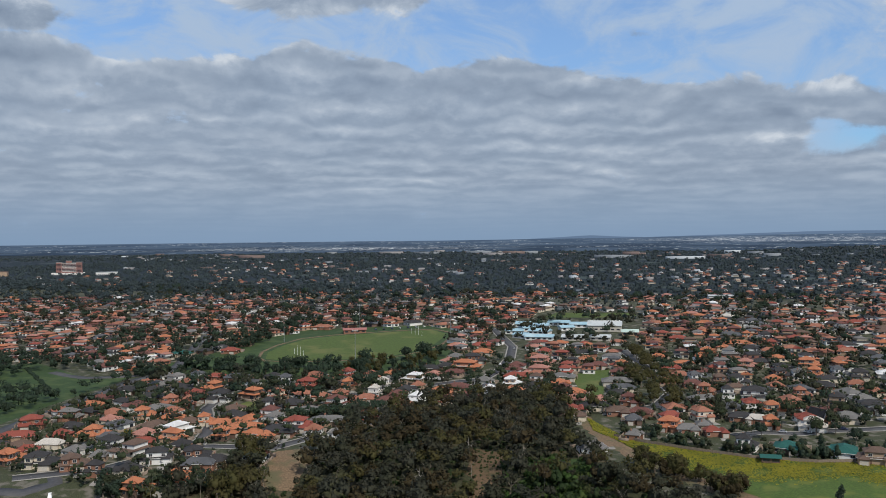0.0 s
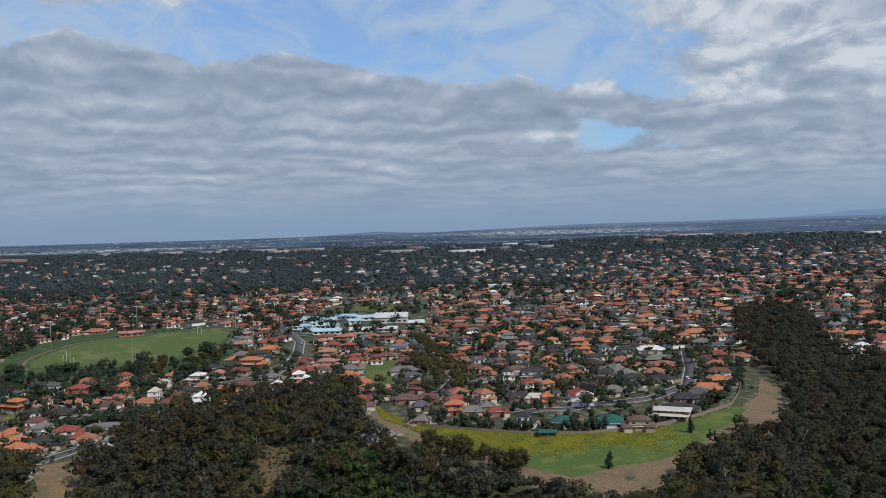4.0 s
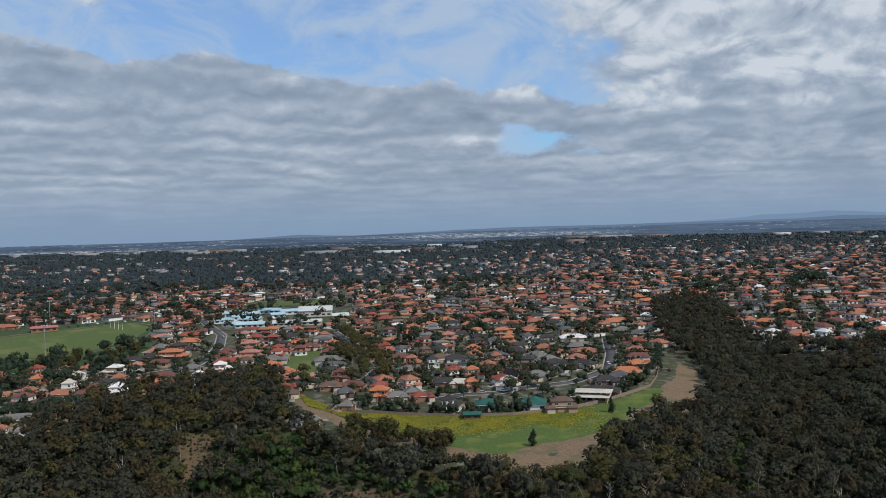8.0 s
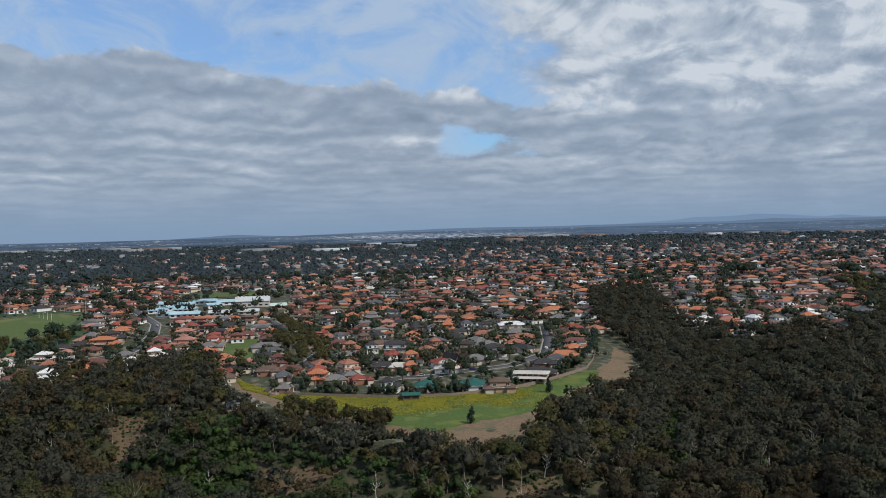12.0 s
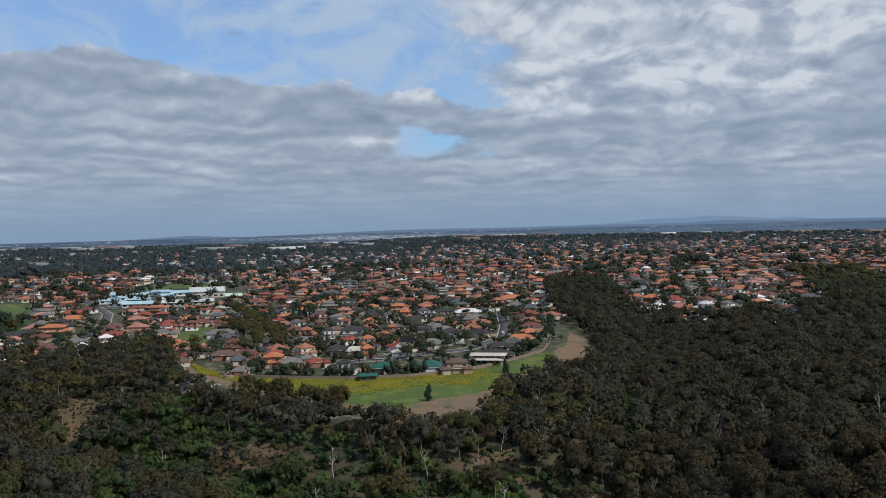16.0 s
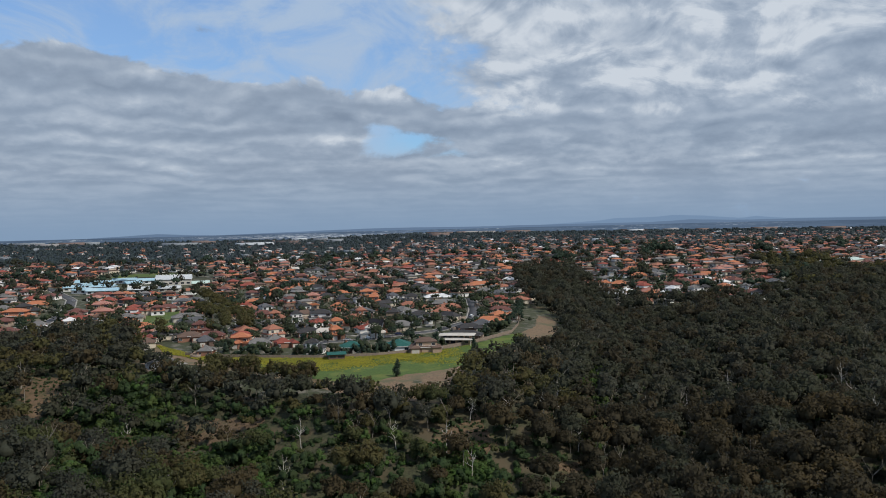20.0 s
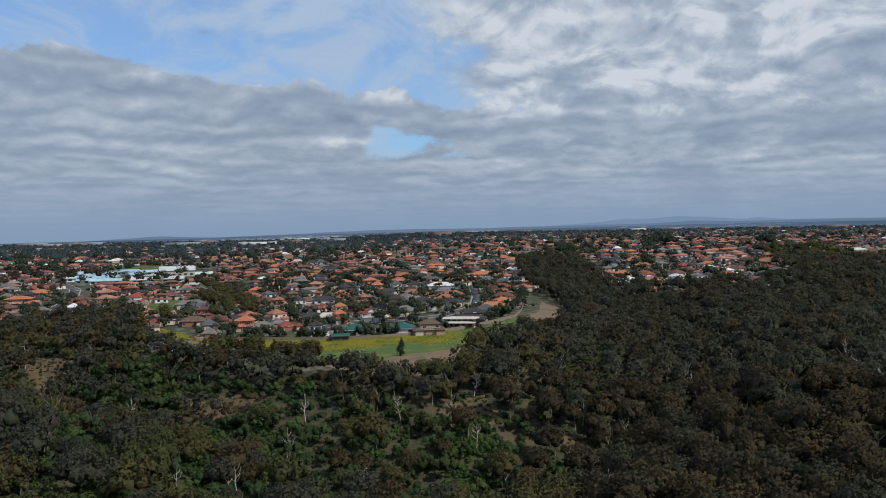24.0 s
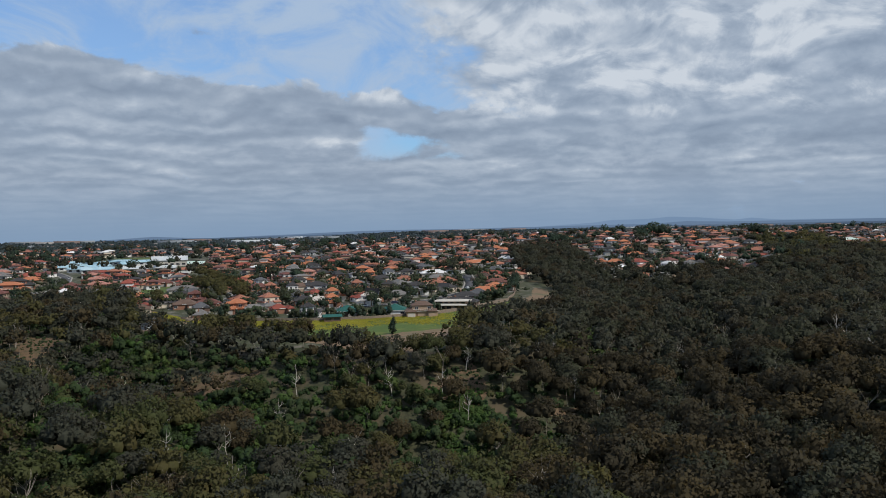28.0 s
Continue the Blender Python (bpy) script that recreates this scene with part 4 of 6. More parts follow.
ROOF_ODDS = ["orange"] * 12 + ["terracotta"] * 22 + ["red"] * 8 + ["maroon"] * 16 + ["brown"] * 15 + ["charcoal"] * 13 + ["grey"] * 11 + ["pink"] * 7 + ["slate"] * 5 + ["white"] * 4
WALL_ODDS = ["brick"] * 3 + ["tan"] * 4 + ["cream"] * 6 + ["dark"] * 1 + ["white"] * 9
PALETTE = [(rng.randrange(6), rng.choice(ROOF_ODDS), rng.choice(WALL_ODDS), rng.choice((1, 1, 1, 2))) for _ in range(60)]


def lot_turn(x, y):
    """Streets bend slowly; houses face one of four ways along them."""
    return 25 * math.sin(x / 170 + 0.6) + 20 * math.sin(y / 230) + rng.choice((0, 90, 180, 270)) + rng.uniform(-5, 5)


def free_lots(count, x0, x1, y0, y1, gap, tries):
    made = []
    cells = {}
    for x, y, r in HOMES:
        cells.setdefault((int(x // 30), int(y // 30)), []).append((x, y, r))
    for _ in range(tries):
        if len(made) >= count:
            break
        x, y = rng.uniform(x0, x1), rng.uniform(y0, y1)
        near = [h for i in (-1, 0, 1) for j in (-1, 0, 1) for h in cells.get((int(x // 30) + i, int(y // 30) + j), ())]
        if any((x - a) ** 2 + (y - b) ** 2 < (gap / 2 + r) ** 2 for a, b, r in near) or blocked(x, y) or near_street(x, y, 12.0):
            continue
        cells.setdefault((int(x // 30), int(y // 30)), []).append((x, y, gap / 2))
        made.append((x, y))
    return made


for x, y in sorted(free_lots(420, -420, 420, 335, 720, 15.5, 42000), key=lambda p: p[1] - abs(p[0]) * 0.2)[:135]:
    home(x, y, lot_turn(x, y), *rng.choice(PALETTE), size=rng.uniform(0.72, 0.95))


def far_houses(name, lots, label, glazed=False):
    """Houses too far off to tell their parts: walls and hip roofs in one mesh."""
    bm = bmesh.new()
    roofs = bmesh.new()
    panes = bmesh.new()
    for x, y in lots:
        m = pose(x, y, rise(x, y), 0, 0, lot_turn(x, y))
        w, d, h = rng.uniform(5, 8), rng.uniform(4.5, 6.5), rng.choice((2.9, 2.9, 5.4, 5.6, 5.8))
        side, deep = rng.choice((-1, 1)) * w * 0.45, d + rng.uniform(2, 4)
        for target in (bm, roofs, panes) if glazed else (bm, roofs):
            first = len(target.verts)
            if target is panes:
                for floor in (0.0, 2.8)[:1 + (h > 5)]:
                    for wx in (-w * 0.7, -side, w * 0.7):
                        box(target, wx - 1.0, wx + 1.0, -d - 0.06, -d + 0.1, 0.8 + floor, 2.3 + floor)
                    box(target, side - 1.6, side + 1.6, -deep - 0.06, -deep + 0.1, 0.4 + floor, 2.2 + floor)
                    for wy in (-d * 0.4, d * 0.5):
                        box(target, -w - 0.06, -w + 0.1, wy - 0.9, wy + 0.9, 0.8 + floor, 2.2 + floor)
                        box(target, w - 0.1, w + 0.06, wy - 0.9, wy + 0.9, 0.8 + floor, 2.2 + floor)
            elif target is bm:
                box(target, -w, w, -d, d, -1, 2.9)
                box(target, side - w * 0.5, side + w * 0.5, -deep, 0, -1, 2.9)
                if h > 5:
                    box(target, -w * 0.72 - side * 0.2, w * 0.72 - side * 0.2, -d * 0.8, d * 0.7, 2.9, h)
            else:
                hip(target, -w - 0.6, w + 0.6, -d - 0.6, d + 0.6, 2.9, 0.36)
                hip(target, side - w * 0.5 - 0.5, side + w * 0.5 + 0.5, -deep - 0.5, d * 0.3, 2.88, 0.40, gable=side > 0)
                if h > 5:
                    hip(target, -w * 0.72 - side * 0.2 - 0.6, w * 0.72 - side * 0.2 + 0.6, -d * 0.8 - 0.6, d * 0.7 + 0.6, h, 0.36)
            target.verts.ensure_lookup_table()
            for v in target.verts[first:]:
                v.co = m @ v.co
    for tail, mesh, mat in (("walls", bm, FAR_WALL), ("roofs", roofs, FAR_ROOF), ("windows", panes, GLASS)):
        if not mesh.verts:
            continue
        me = bpy.data.meshes.new(name)
        mesh.to_mesh(me)
        mesh.free()
        me.materials.append(mat)
        tagged(new(name + "_" + tail, me), label + " " + tail, "houses", kind="stuff")


def odds(table, colours):
    stops, at = [], 0.0
    for k in dict.fromkeys(table):
        stops.append((at, colours[k]))
        at += table.count(k) / len(table)
    return stops


FAR_ROOF = surface("far roofs", odds(ROOF_ODDS, ROOF_COLOURS), 0.8, 0, 0.8, 0.25, pick="island", bump=0, spec=0.16)
FAR_WALL = surface("far walls", odds(WALL_ODDS, WALL_COLOURS), 0.85, 0, 0.7, 0.15, pick="island", bump=0)
mid_lots = [p for p in free_lots(3200, -1200, 900, 400, 1250, 17.5, 110000) if abs(math.atan2(p[0], p[1])) < 0.86 and not (p[0] < -780 and p[1] > 880 + 0.5 * (p[0] + 1200)) and not (p[1] > 1040 and p[0] < 100 and rng.random() < 0.65)]
far_houses("hillside_houses", mid_lots, "suburban houses on the hillside, terracotta and grey", True)
far_lots = [p for p in free_lots(3000, -1700, 1900, 1250, 2900, 26, 40000) if rng.random() < 0.12 + 0.65 * ramp(p[0], -300, 500) * (1 - ramp(p[1], 1700, 2700))]
far_houses("distant_houses", far_lots, "distant suburb among trees, small")


# ---- trees ----
def crown_mesh(rnd, kind, leaf_count, leaf):
    """One crown: leaf sprays set round many clumps, its base at z = 0. Corners of the leaves, and the way their clump faces."""
    clumps, cores = [], []
    if kind == "gum":
        wide, flat, lean = rnd.uniform(3.7, 4.5), rnd.uniform(0.09, 0.17), rnd.uniform(0, 6.283)
        bays = [rnd.uniform(0.72, 1.12) for _ in range(7)]
        for i in range(40):
            a = i * 2.4 + rnd.uniform(-0.5, 0.5)
            r = math.sqrt((i + rnd.random()) / 40) * wide * bays[int(a / 6.283 * 7) % 7]
            z = 6.0 - flat * r * r + 0.25 * r * math.cos(a - lean) + rnd.uniform(-1.0, 0.45)
            clumps.append((r * math.cos(a), r * math.sin(a), z, rnd.uniform(0.5, 1.0)))
        for i in range(6 if leaf_count > 200 else 4):
            a, r = i * 1.05, (0.0 if i == 0 else wide * 0.5)
            cores.append((r * math.cos(a), r * math.sin(a), 4.1 - flat * r * r, rnd.uniform(1.1, 1.5)))
    elif kind == "round":
        for _ in range(10):
            a, r = rnd.uniform(0, 6.283), rnd.random() ** 0.5 * 2.0
            clumps.append((r * math.cos(a), r * math.sin(a), 1.3 + rnd.uniform(0, 3.4) * (1 - 0.12 * r), rnd.uniform(0.8, 1.4)))
    elif kind == "cypress":
        for i in range(9):
            z = i / 8 * 6.6
            r = 1.4 * math.sin(min(1.0, (z + 1.2) / 3.0) * 1.57) * (1 - (z / 7.6) ** 2.2)
            a = rnd.uniform(0, 6.283)
            clumps.append((0.3 * r * math.cos(a), 0.3 * r * math.sin(a), z + 0.6, max(0.35, r)))
    else:               # low shrub
        for _ in range(6):
            a, r = rnd.uniform(0, 6.283), rnd.random() ** 0.5 * 1.5
            clumps.append((r * math.cos(a), r * math.sin(a), rnd.uniform(0.2, 1.0), rnd.uniform(0.6, 1.1)))
    middle = Vector((0, 0, {"gum": 3.0, "round": 2.0, "cypress": 2.5, "shrub": -0.3}[kind]))
    corners, puffs = [], []
    # the dense inside of each clump: an uneven lump
    shrink = 0.80 if leaf_count > 100 else 0.88
    lumps = sorted(clumps, key=lambda c: -c[3] - 0.15 * c[2])
    if leaf_count < 20:
        lumps, cuts = lumps[:2], 1
    elif leaf_count < 60:
        lumps, cuts = lumps[:4], 1
    elif leaf_count < 150:
        lumps, cuts = lumps[:5], 2
    elif leaf_count < 400:
        cuts = 1
    else:
        cuts = 2
    if cores:
        lumps, cuts, shrink = cores, 2, 0.92
    reach = (0.5, 1.3) if cores else (0.8, 1.14)
    for lx, ly, lz, lr in lumps:
        bent = {}
        for axis in range(3):
            for side in (-1, 1):
                for i in range(cuts):
                    for j in range(cuts):
                        ring = []
                        for u, v in ((i, j), (i + 1, j), (i + 1, j + 1), (i, j + 1)):
                            q = [0.0, 0.0, 0.0]
                            q[axis], q[axis - 2], q[axis - 1] = side, 2 * u / cuts - 1, 2 * v / cuts - 1
                            key = tuple(q)
                            if key not in bent:
                                bent[key] = Vector(q).normalized() * lr * rnd.uniform(0.72, 1.06)
                            ring.append(bent[key])
                        if side < 0:
                            ring.reverse()
                        for q in ring:
                            p = Vector((lx, ly, lz)) + q * shrink
                            corners.append([p])
                            puffs.append([(q.normalized() * 0.6 + (p - middle).normalized() * 0.8 + Vector((rnd.gauss(0, 0.1), rnd.gauss(0, 0.1), 0.15))).normalized()])
    for c in rnd.choices(clumps, [c[3] ** 2 for c in clumps], k=leaf_count):
        d = Vector((rnd.gauss(0, 1), rnd.gauss(0, 1), rnd.gauss(0.35, 1))).normalized()
        p = Vector(c[:3]) + d * c[3] * rnd.uniform(*reach)
        face = (d + Vector((rnd.uniform(-1, 1), rnd.uniform(-1, 1), rnd.uniform(-0.6, 1.2))) * 0.75).normalized()
        u = face.cross(Vector((rnd.uniform(-1, 1), rnd.uniform(-1, 1), rnd.uniform(-1, 1)))).normalized()
        v = face.cross(u)
        s = rnd.uniform(0.6, 1.35) * leaf
        corners.append([p + u * s + v * s * 0.3, p + v * s * 0.75 - u * s * 0.2, p - u * s, p - v * s * 0.75 + u * s * 0.15])
        way = (d * (0.42 if cores else 0.75) + (p - middle).normalized() * (0.95 if cores else 0.6) + Vector((rnd.gauss(0, 0.12), rnd.gauss(0, 0.12), 0.2))).normalized()
        puffs.append([way] * 4)
    return np.array([p for quad in corners for p in quad], np.float32), np.array([p for quad in puffs for p in quad], np.float32)


def trunk_mesh(bm, rnd, tall, thick, limbs, spread):
    """A tapered trunk that forks into limbs."""
    def limb(a, b, ra, rb):
        axis = (b - a).normalized()
        u = axis.orthogonal().normalized()
        v = axis.cross(u)
        rings = []
        for p, r in ((a, ra), (b, rb)):
            rings.append([bm.verts.new(p + (u * math.cos(k * 1.2566) + v * math.sin(k * 1.2566)) * r) for k in range(5)])
        for k in range(5):
            bm.faces.new((rings[0][k], rings[0][(k + 1) % 5], rings[1][(k + 1) % 5], rings[1][k]))
    mid = Vector((rnd.uniform(-0.4, 0.4), rnd.uniform(-0.4, 0.4), tall * 0.5))
    limb(Vector((0, 0, -0.6)), mid, thick, thick * 0.72)
    for _ in range(limbs):
        a = rnd.uniform(0, 6.283)
        elbow = mid + Vector((math.cos(a) * spread * 0.5, math.sin(a) * spread * 0.5, tall * 0.22))
        end = elbow + Vector((math.cos(a + 0.4) * spread * 0.5, math.sin(a + 0.4) * spread * 0.5, tall * rnd.uniform(0.15, 0.3)))
        limb(mid, elbow, thick * 0.5, thick * 0.3)
        limb(elbow, end, thick * 0.3, thick * 0.08)


CROWNS = {}


def crown(kind, index, leaf_count, leaf):
    key = (kind, index, leaf_count, leaf)
    if key not in CROWNS:
        CROWNS[key] = crown_mesh(random.Random(str(key)), kind, leaf_count, leaf)
    return CROWNS[key]


def crowns_mesh(name, stack, material):
    pts = np.concatenate([v for v, _ in stack])
    me = mesh_of(name, pts, np.arange(len(pts), dtype=np.int32).reshape(-1, 4), material)
    way = me.attributes.new("puff", "FLOAT_VECTOR", "POINT")
    way.data.foreach_set("vector", np.concatenate([p for _, p in stack]).astype(np.float32).ravel())
    return me


LIFT = {"gum": 1.8, "round": 0.6, "cypress": 0.0, "shrub": -0.1}


def grove(name, spots, kinds, leaf_count, leaf, material, label, size=(0.8, 1.25)):
    """Many trees in one mesh."""
    stack = []
    for x, y in spots:
        k = rng.choice(kinds)
        s, a = rng.uniform(*size), rng.uniform(0, 6.283)
        c, d = math.cos(a) * s, math.sin(a) * s
        v, p = crown(k, rng.randrange(7), leaf_count, leaf)
        spin = np.array([[c, d, 0], [-d, c, 0], [0, 0, s]], np.float32)
        grow = np.array([1, 1, rng.uniform(0.85, 1.2)], np.float32)
        stack.append((v @ spin * grow + np.array([x, y, rise(x, y) + LIFT[k] * s], np.float32), p @ (spin / s)))
    return tagged(new(name, crowns_mesh(name, stack, material)), label, "trees", kind="stuff")


def scatter(count, x0, x1, y0, y1, gap, keep, tries=60000):
    cells, made = {}, []
    for _ in range(tries):
        if len(made) >= count:
            break
        x, y = rng.uniform(x0, x1), rng.uniform(y0, y1)
        i, j = int(x // gap), int(y // gap)
        if any((x - a) ** 2 + (y - b) ** 2 < gap * gap for u in (-1, 0, 1) for v in (-1, 0, 1) for a, b in cells.get((i + u, j + v), ())) or not keep(x, y):
            continue
        cells.setdefault((i, j), []).append((x, y))
        made.append((x, y))
    return made


BARE = [
    [(-55, 374), (-20, 358), (-24, 342), (-40, 345), (-50, 328)], [(-137, 441), (-118, 438), (-111, 397), (-124, 391)],
    [(40, 318), (66, 337), (68, 316), (52, 304)], [(86, 306), (99, 310), (92, 290), (82, 294)], [(-236, 402), (-222, 416), (-212, 400), (-208, 372), (-222, 368)],
]
LUSH = [
    [(-50, 352), (-19, 342), (-14, 306), (-22, 250), (-42, 296)], [(-104, 432), (-74, 438), (-62, 374), (-62, 250), (-100, 378)],
    [(-68, 228), (-50, 226), (-45, 190), (-60, 192)], [(42, 316), (64, 318), (63, 300), (44, 298)], [(112, 350), (127, 396), (150, 436), (128, 366)],
]


def chance(x, y):
    """A fixed random number for each patch of ground."""
    return (math.sin(int(x // 7) * 12.9898 + int(y // 7) * 78.233) * 43758.5453) % 1.0


def tree_spot(x, y):
    if abs(math.atan2(x, max(y, 1))) > 0.9 or not in_woods(x, y):
        return False
    if inside(x, y, TRACK_CLEAR) or x > 0.78 * y + 30 or x < -1.05 * y - 20 or (y < 330 and x < -0.36 * y - 15):
        return False
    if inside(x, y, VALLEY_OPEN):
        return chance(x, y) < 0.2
    # fewer trees on the camera's line of sight to bare and lush slopes
    r = math.hypot(x, y)
    for far, odds_bare, odds_lush in ((0, 0.01, 0.04), (9, 0.06, 0.06), (18, 0.16, 0.10), (28, 0.34, 0.18), (40, 0.6, 0.32), (55, 0.9, 0.6)):
        u, v = x * (1 + far / r), y * (1 + far / r)
        if any(inside(u, v, b) for b in BARE) or (far < 12 and inside(u, v, TRACK_VIEW)):
            return chance(x, y) < odds_bare
        if any(inside(u, v, b) for b in LUSH):
            return chance(x, y) < odds_lush
    return True


# valley floor kept open for the camera's view: scrub and saplings, few tall trees
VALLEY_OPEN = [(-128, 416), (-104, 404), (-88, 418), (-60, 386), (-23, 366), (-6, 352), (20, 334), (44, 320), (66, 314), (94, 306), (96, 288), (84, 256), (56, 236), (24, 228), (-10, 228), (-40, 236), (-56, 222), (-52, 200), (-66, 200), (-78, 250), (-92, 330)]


TRACK_CLEAR = [(126, 513), (150, 596), (166, 592), (161, 545), (153, 515), (145, 486), (128, 458), (100, 436), (78, 402), (60, 368), (40, 352), (14, 364), (-3, 386), (-30, 412), (-66, 456), (-86, 500), (-92, 518), (-66, 476), (20, 382), (63, 408), (118, 480)]
TRACK_VIEW = [(14, 392), (64, 417), (78, 400), (62, 366), (34, 352), (16, 362)]


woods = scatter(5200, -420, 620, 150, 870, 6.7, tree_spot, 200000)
GUMS = ["gum"] * 7 + ["round"]
woods_near = [p for p in woods if math.hypot(*p) < 345]
woods_far = [p for p in woods if math.hypot(*p) >= 345]
# cloud shade on the eastern gully is put into darker, browner leaf colours
for look_of, word, turn in ((GUM_OLIVE, "olive", 0), (GUM_BROWN, "brownish", 1), (GUM_GREY, "grey-green", 2), (GUM_DARK, "dark", 3)):
    east_look = {0: GUM_BROWN, 1: GUM_SHADED, 2: GUM_DARK, 3: GUM_SHADED}[turn]
    for side, leaf_look in (([p for p in woods_near if p[0] < 70], GUM_MOSS if turn == 3 else look_of), ([p for p in woods_near if p[0] >= 70], east_look)):
        grove("creek_woodland", side[turn::4], GUMS, 520, 0.29, leaf_look, f"dense {word} gum woodland in the creek valley", (0.95, 1.85))
    for side, leaf_look in (([p for p in woods_far if p[0] < 110], look_of), ([p for p in woods_far if p[0] >= 110], (GUM_DARK, GUM_SHADED, GUM_DARK, GUM_GREY)[turn])):
        grove("meadow_woodland", side[turn::4], GUMS, 130, 0.48, leaf_look, f"dense {word} gum woodland round the meadow", (0.95, 1.6))


def pale_limbs(spots):
    """Thin pale trunks and limbs that show through the crowns."""
    rnd = random.Random(31)
    bm = bmesh.new()
    for x, y in spots:
        first = len(bm.verts)
        trunk_mesh(bm, rnd, rnd.uniform(9, 13.5), rnd.uniform(0.10, 0.17), 6, rnd.uniform(2.5, 4.5))
        at = pose(x, y, rise(x, y), rnd.uniform(-6, 6), rnd.uniform(-6, 6), rnd.uniform(0, 360))
        bm.verts.ensure_lookup_table()
        for v in bm.verts[first:]:
            v.co = at @ v.co
    me = bpy.data.meshes.new("woodland_trunks")
    bm.to_mesh(me)
    bm.free()
    me.materials.append(PALE_BARK)
    tagged(new("woodland_trunks", me), "pale thin trunks and limbs of the gum woodland", "trees", kind="stuff")


PALE_BARK = surface("pale bark", (0.27, 0.235, 0.19), scale=1.0, spread=0.5)
pale_limbs([(x + 1.5, y - 1.5) for x, y in woods_near[::2] + woods_far[::5] if y < 520])


def clear_of_homes(x, y, r=7.5):
    return not any((x - a) ** 2 + (y - b) ** 2 < r * r for a, b in HOME_CELLS.get((int(x // 20), int(y // 20)), ()))


HOME_CELLS = {}
for hx, hy in [h[:2] for h in HOMES] + mid_lots:
    for i in (-1, 0, 1):
        for j in (-1, 0, 1):
            HOME_CELLS.setdefault((int(hx // 20) + i, int(hy // 20) + j), []).append((hx, hy))


def garden_spot(x, y):
    return not in_woods(x, y) and not inside(x, y, MEADOW_EDGE) and not inside(x, y, OVAL_EDGE) and clear_of_homes(x, y)


def town_spot(x, y):
    return garden_spot(x, y) and not near_street(x, y, 5.0) and not any(inside(x, y, k) for k in KEEP_CLEAR[:6]) and not inside(x, y, RESERVE) and not (inside(x, y, SCHOOL) and y < 960)


gardens = [p for p in scatter(2400, -1200, 900, 390, 1260, 6.3, town_spot, 60000) if abs(math.atan2(*p)) < 0.86]


def yard(homes_at, count, near, far):
    """Planting spots in the yards round the houses, off every roof."""
    spots = []
    for x, y in homes_at:
        for _ in range(count):
            a, r = rng.uniform(0, 6.283), rng.uniform(near, far)
            u, v = x + r * math.cos(a), y + r * math.sin(a)
            if clear_of_homes(u, v, near - 0.8) and town_spot(u, v):
                spots.append((u, v))
    return spots


yards = yard([h[:2] for h in HOMES], 9, 8.6, 13.0)
yards_far = yard(mid_lots, 7, 8.8, 12.5)
grove("garden_shrubs", yards, ["shrub", "round", "round", "gum"], 34, 0.40, GARDEN, "garden shrubs and small trees in the yards", (0.55, 1.2))
grove("dark_shrubs", yard([h[:2] for h in HOMES], 5, 9.0, 13.0), ["shrub", "round", "cypress"], 34, 0.36, DARKLEAF, "dark evergreen shrubs in the yards", (0.5, 0.95))
grove("hillside_shrubs", yards_far[::4], ["shrub", "round", "round"], 20, 0.6, GUM_DARK, "dark shrubs between the hillside houses", (0.8, 1.3))
grove("garden_trees", gardens[::3], ["round", "round", "gum", "shrub"], 44, 0.5, GARDEN, "garden trees and shrubs between the houses", (0.6, 1.15))
grove("street_trees", gardens[1::3], ["gum", "round", "round"], 44, 0.55, GUM_GREY, "olive street trees between the houses", (0.65, 1.3))
grove("dark_garden_trees", gardens[2::3], ["round", "round", "cypress", "shrub"], 44, 0.5, DARKLEAF, "dark evergreen garden trees between the houses", (0.6, 1.15))
crest_spots = scatter(380, -900, 800, 930, 1250, 13, lambda x, y: clear_of_homes(x, y, 6.0), 9000)
grove("crest_trees", crest_spots, ["round"], 50, 0.6, HAZED_LEAF, "tall dark trees along the crest", (1.0, 1.8))
big_trees = [p for p in scatter(1050, -1100, 800, 470, 1260, 8, lambda x, y: clear_of_homes(x, y, 6.5) and garden_spot(x, y) and not inside(x, y, RESERVE) and not any(inside(x, y, k) for k in KEEP_CLEAR[:6]) and math.sin(x / 61 + 2) + math.sin(y / 53 + x / 97) + math.sin(x / 23 - y / 31) > -0.1, 40000) if abs(math.atan2(*p)) < 0.8]
big_trees += [p for p in scatter(260, -620, -235, 470, 960, 11, lambda x, y: clear_of_homes(x, y, 5.5) and town_spot(x, y), 9000)]
grove("suburb_gum_trees", big_trees[::2], ["gum", "round"], 56, 0.55, GUM_DARK, "tall dark gum trees standing among the houses", (1.0, 1.6))
grove("suburb_evergreen_trees", big_trees[1::2], ["round", "gum"], 56, 0.52, DARKLEAF, "tall dark evergreen trees standing among the houses", (1.1, 1.7))
east_wood = scatter(330, 365, 545, 600, 835, 7.5, lambda x, y: inside(x, y, KEEP_CLEAR[8]) and clear_of_homes(x, y, 7.0), 9000)
grove("east_woodland", east_wood[::2], ["gum", "round"], 96, 0.5, GUM_DARK, "dark gum woodland between the eastern houses", (1.0, 1.6))
grove("east_gum_trees", east_wood[1::2], ["gum", "round"], 96, 0.5, GUM_OLIVE, "olive gum woodland between the eastern houses", (1.0, 1.6))
west_belt = scatter(700, -1500, -380, 880, 1300, 14, lambda x, y: y > 900 + 0.32 * (x + 1000) * 0.5 and clear_of_homes(x, y, 6.0) and abs(math.atan2(x, y)) < 0.9, 16000)
grove("west_bushland", west_belt, ["round", "gum"], 40, 0.6, HAZED_LEAF, "dark belt of bushland behind the western houses", (1.2, 2.0))
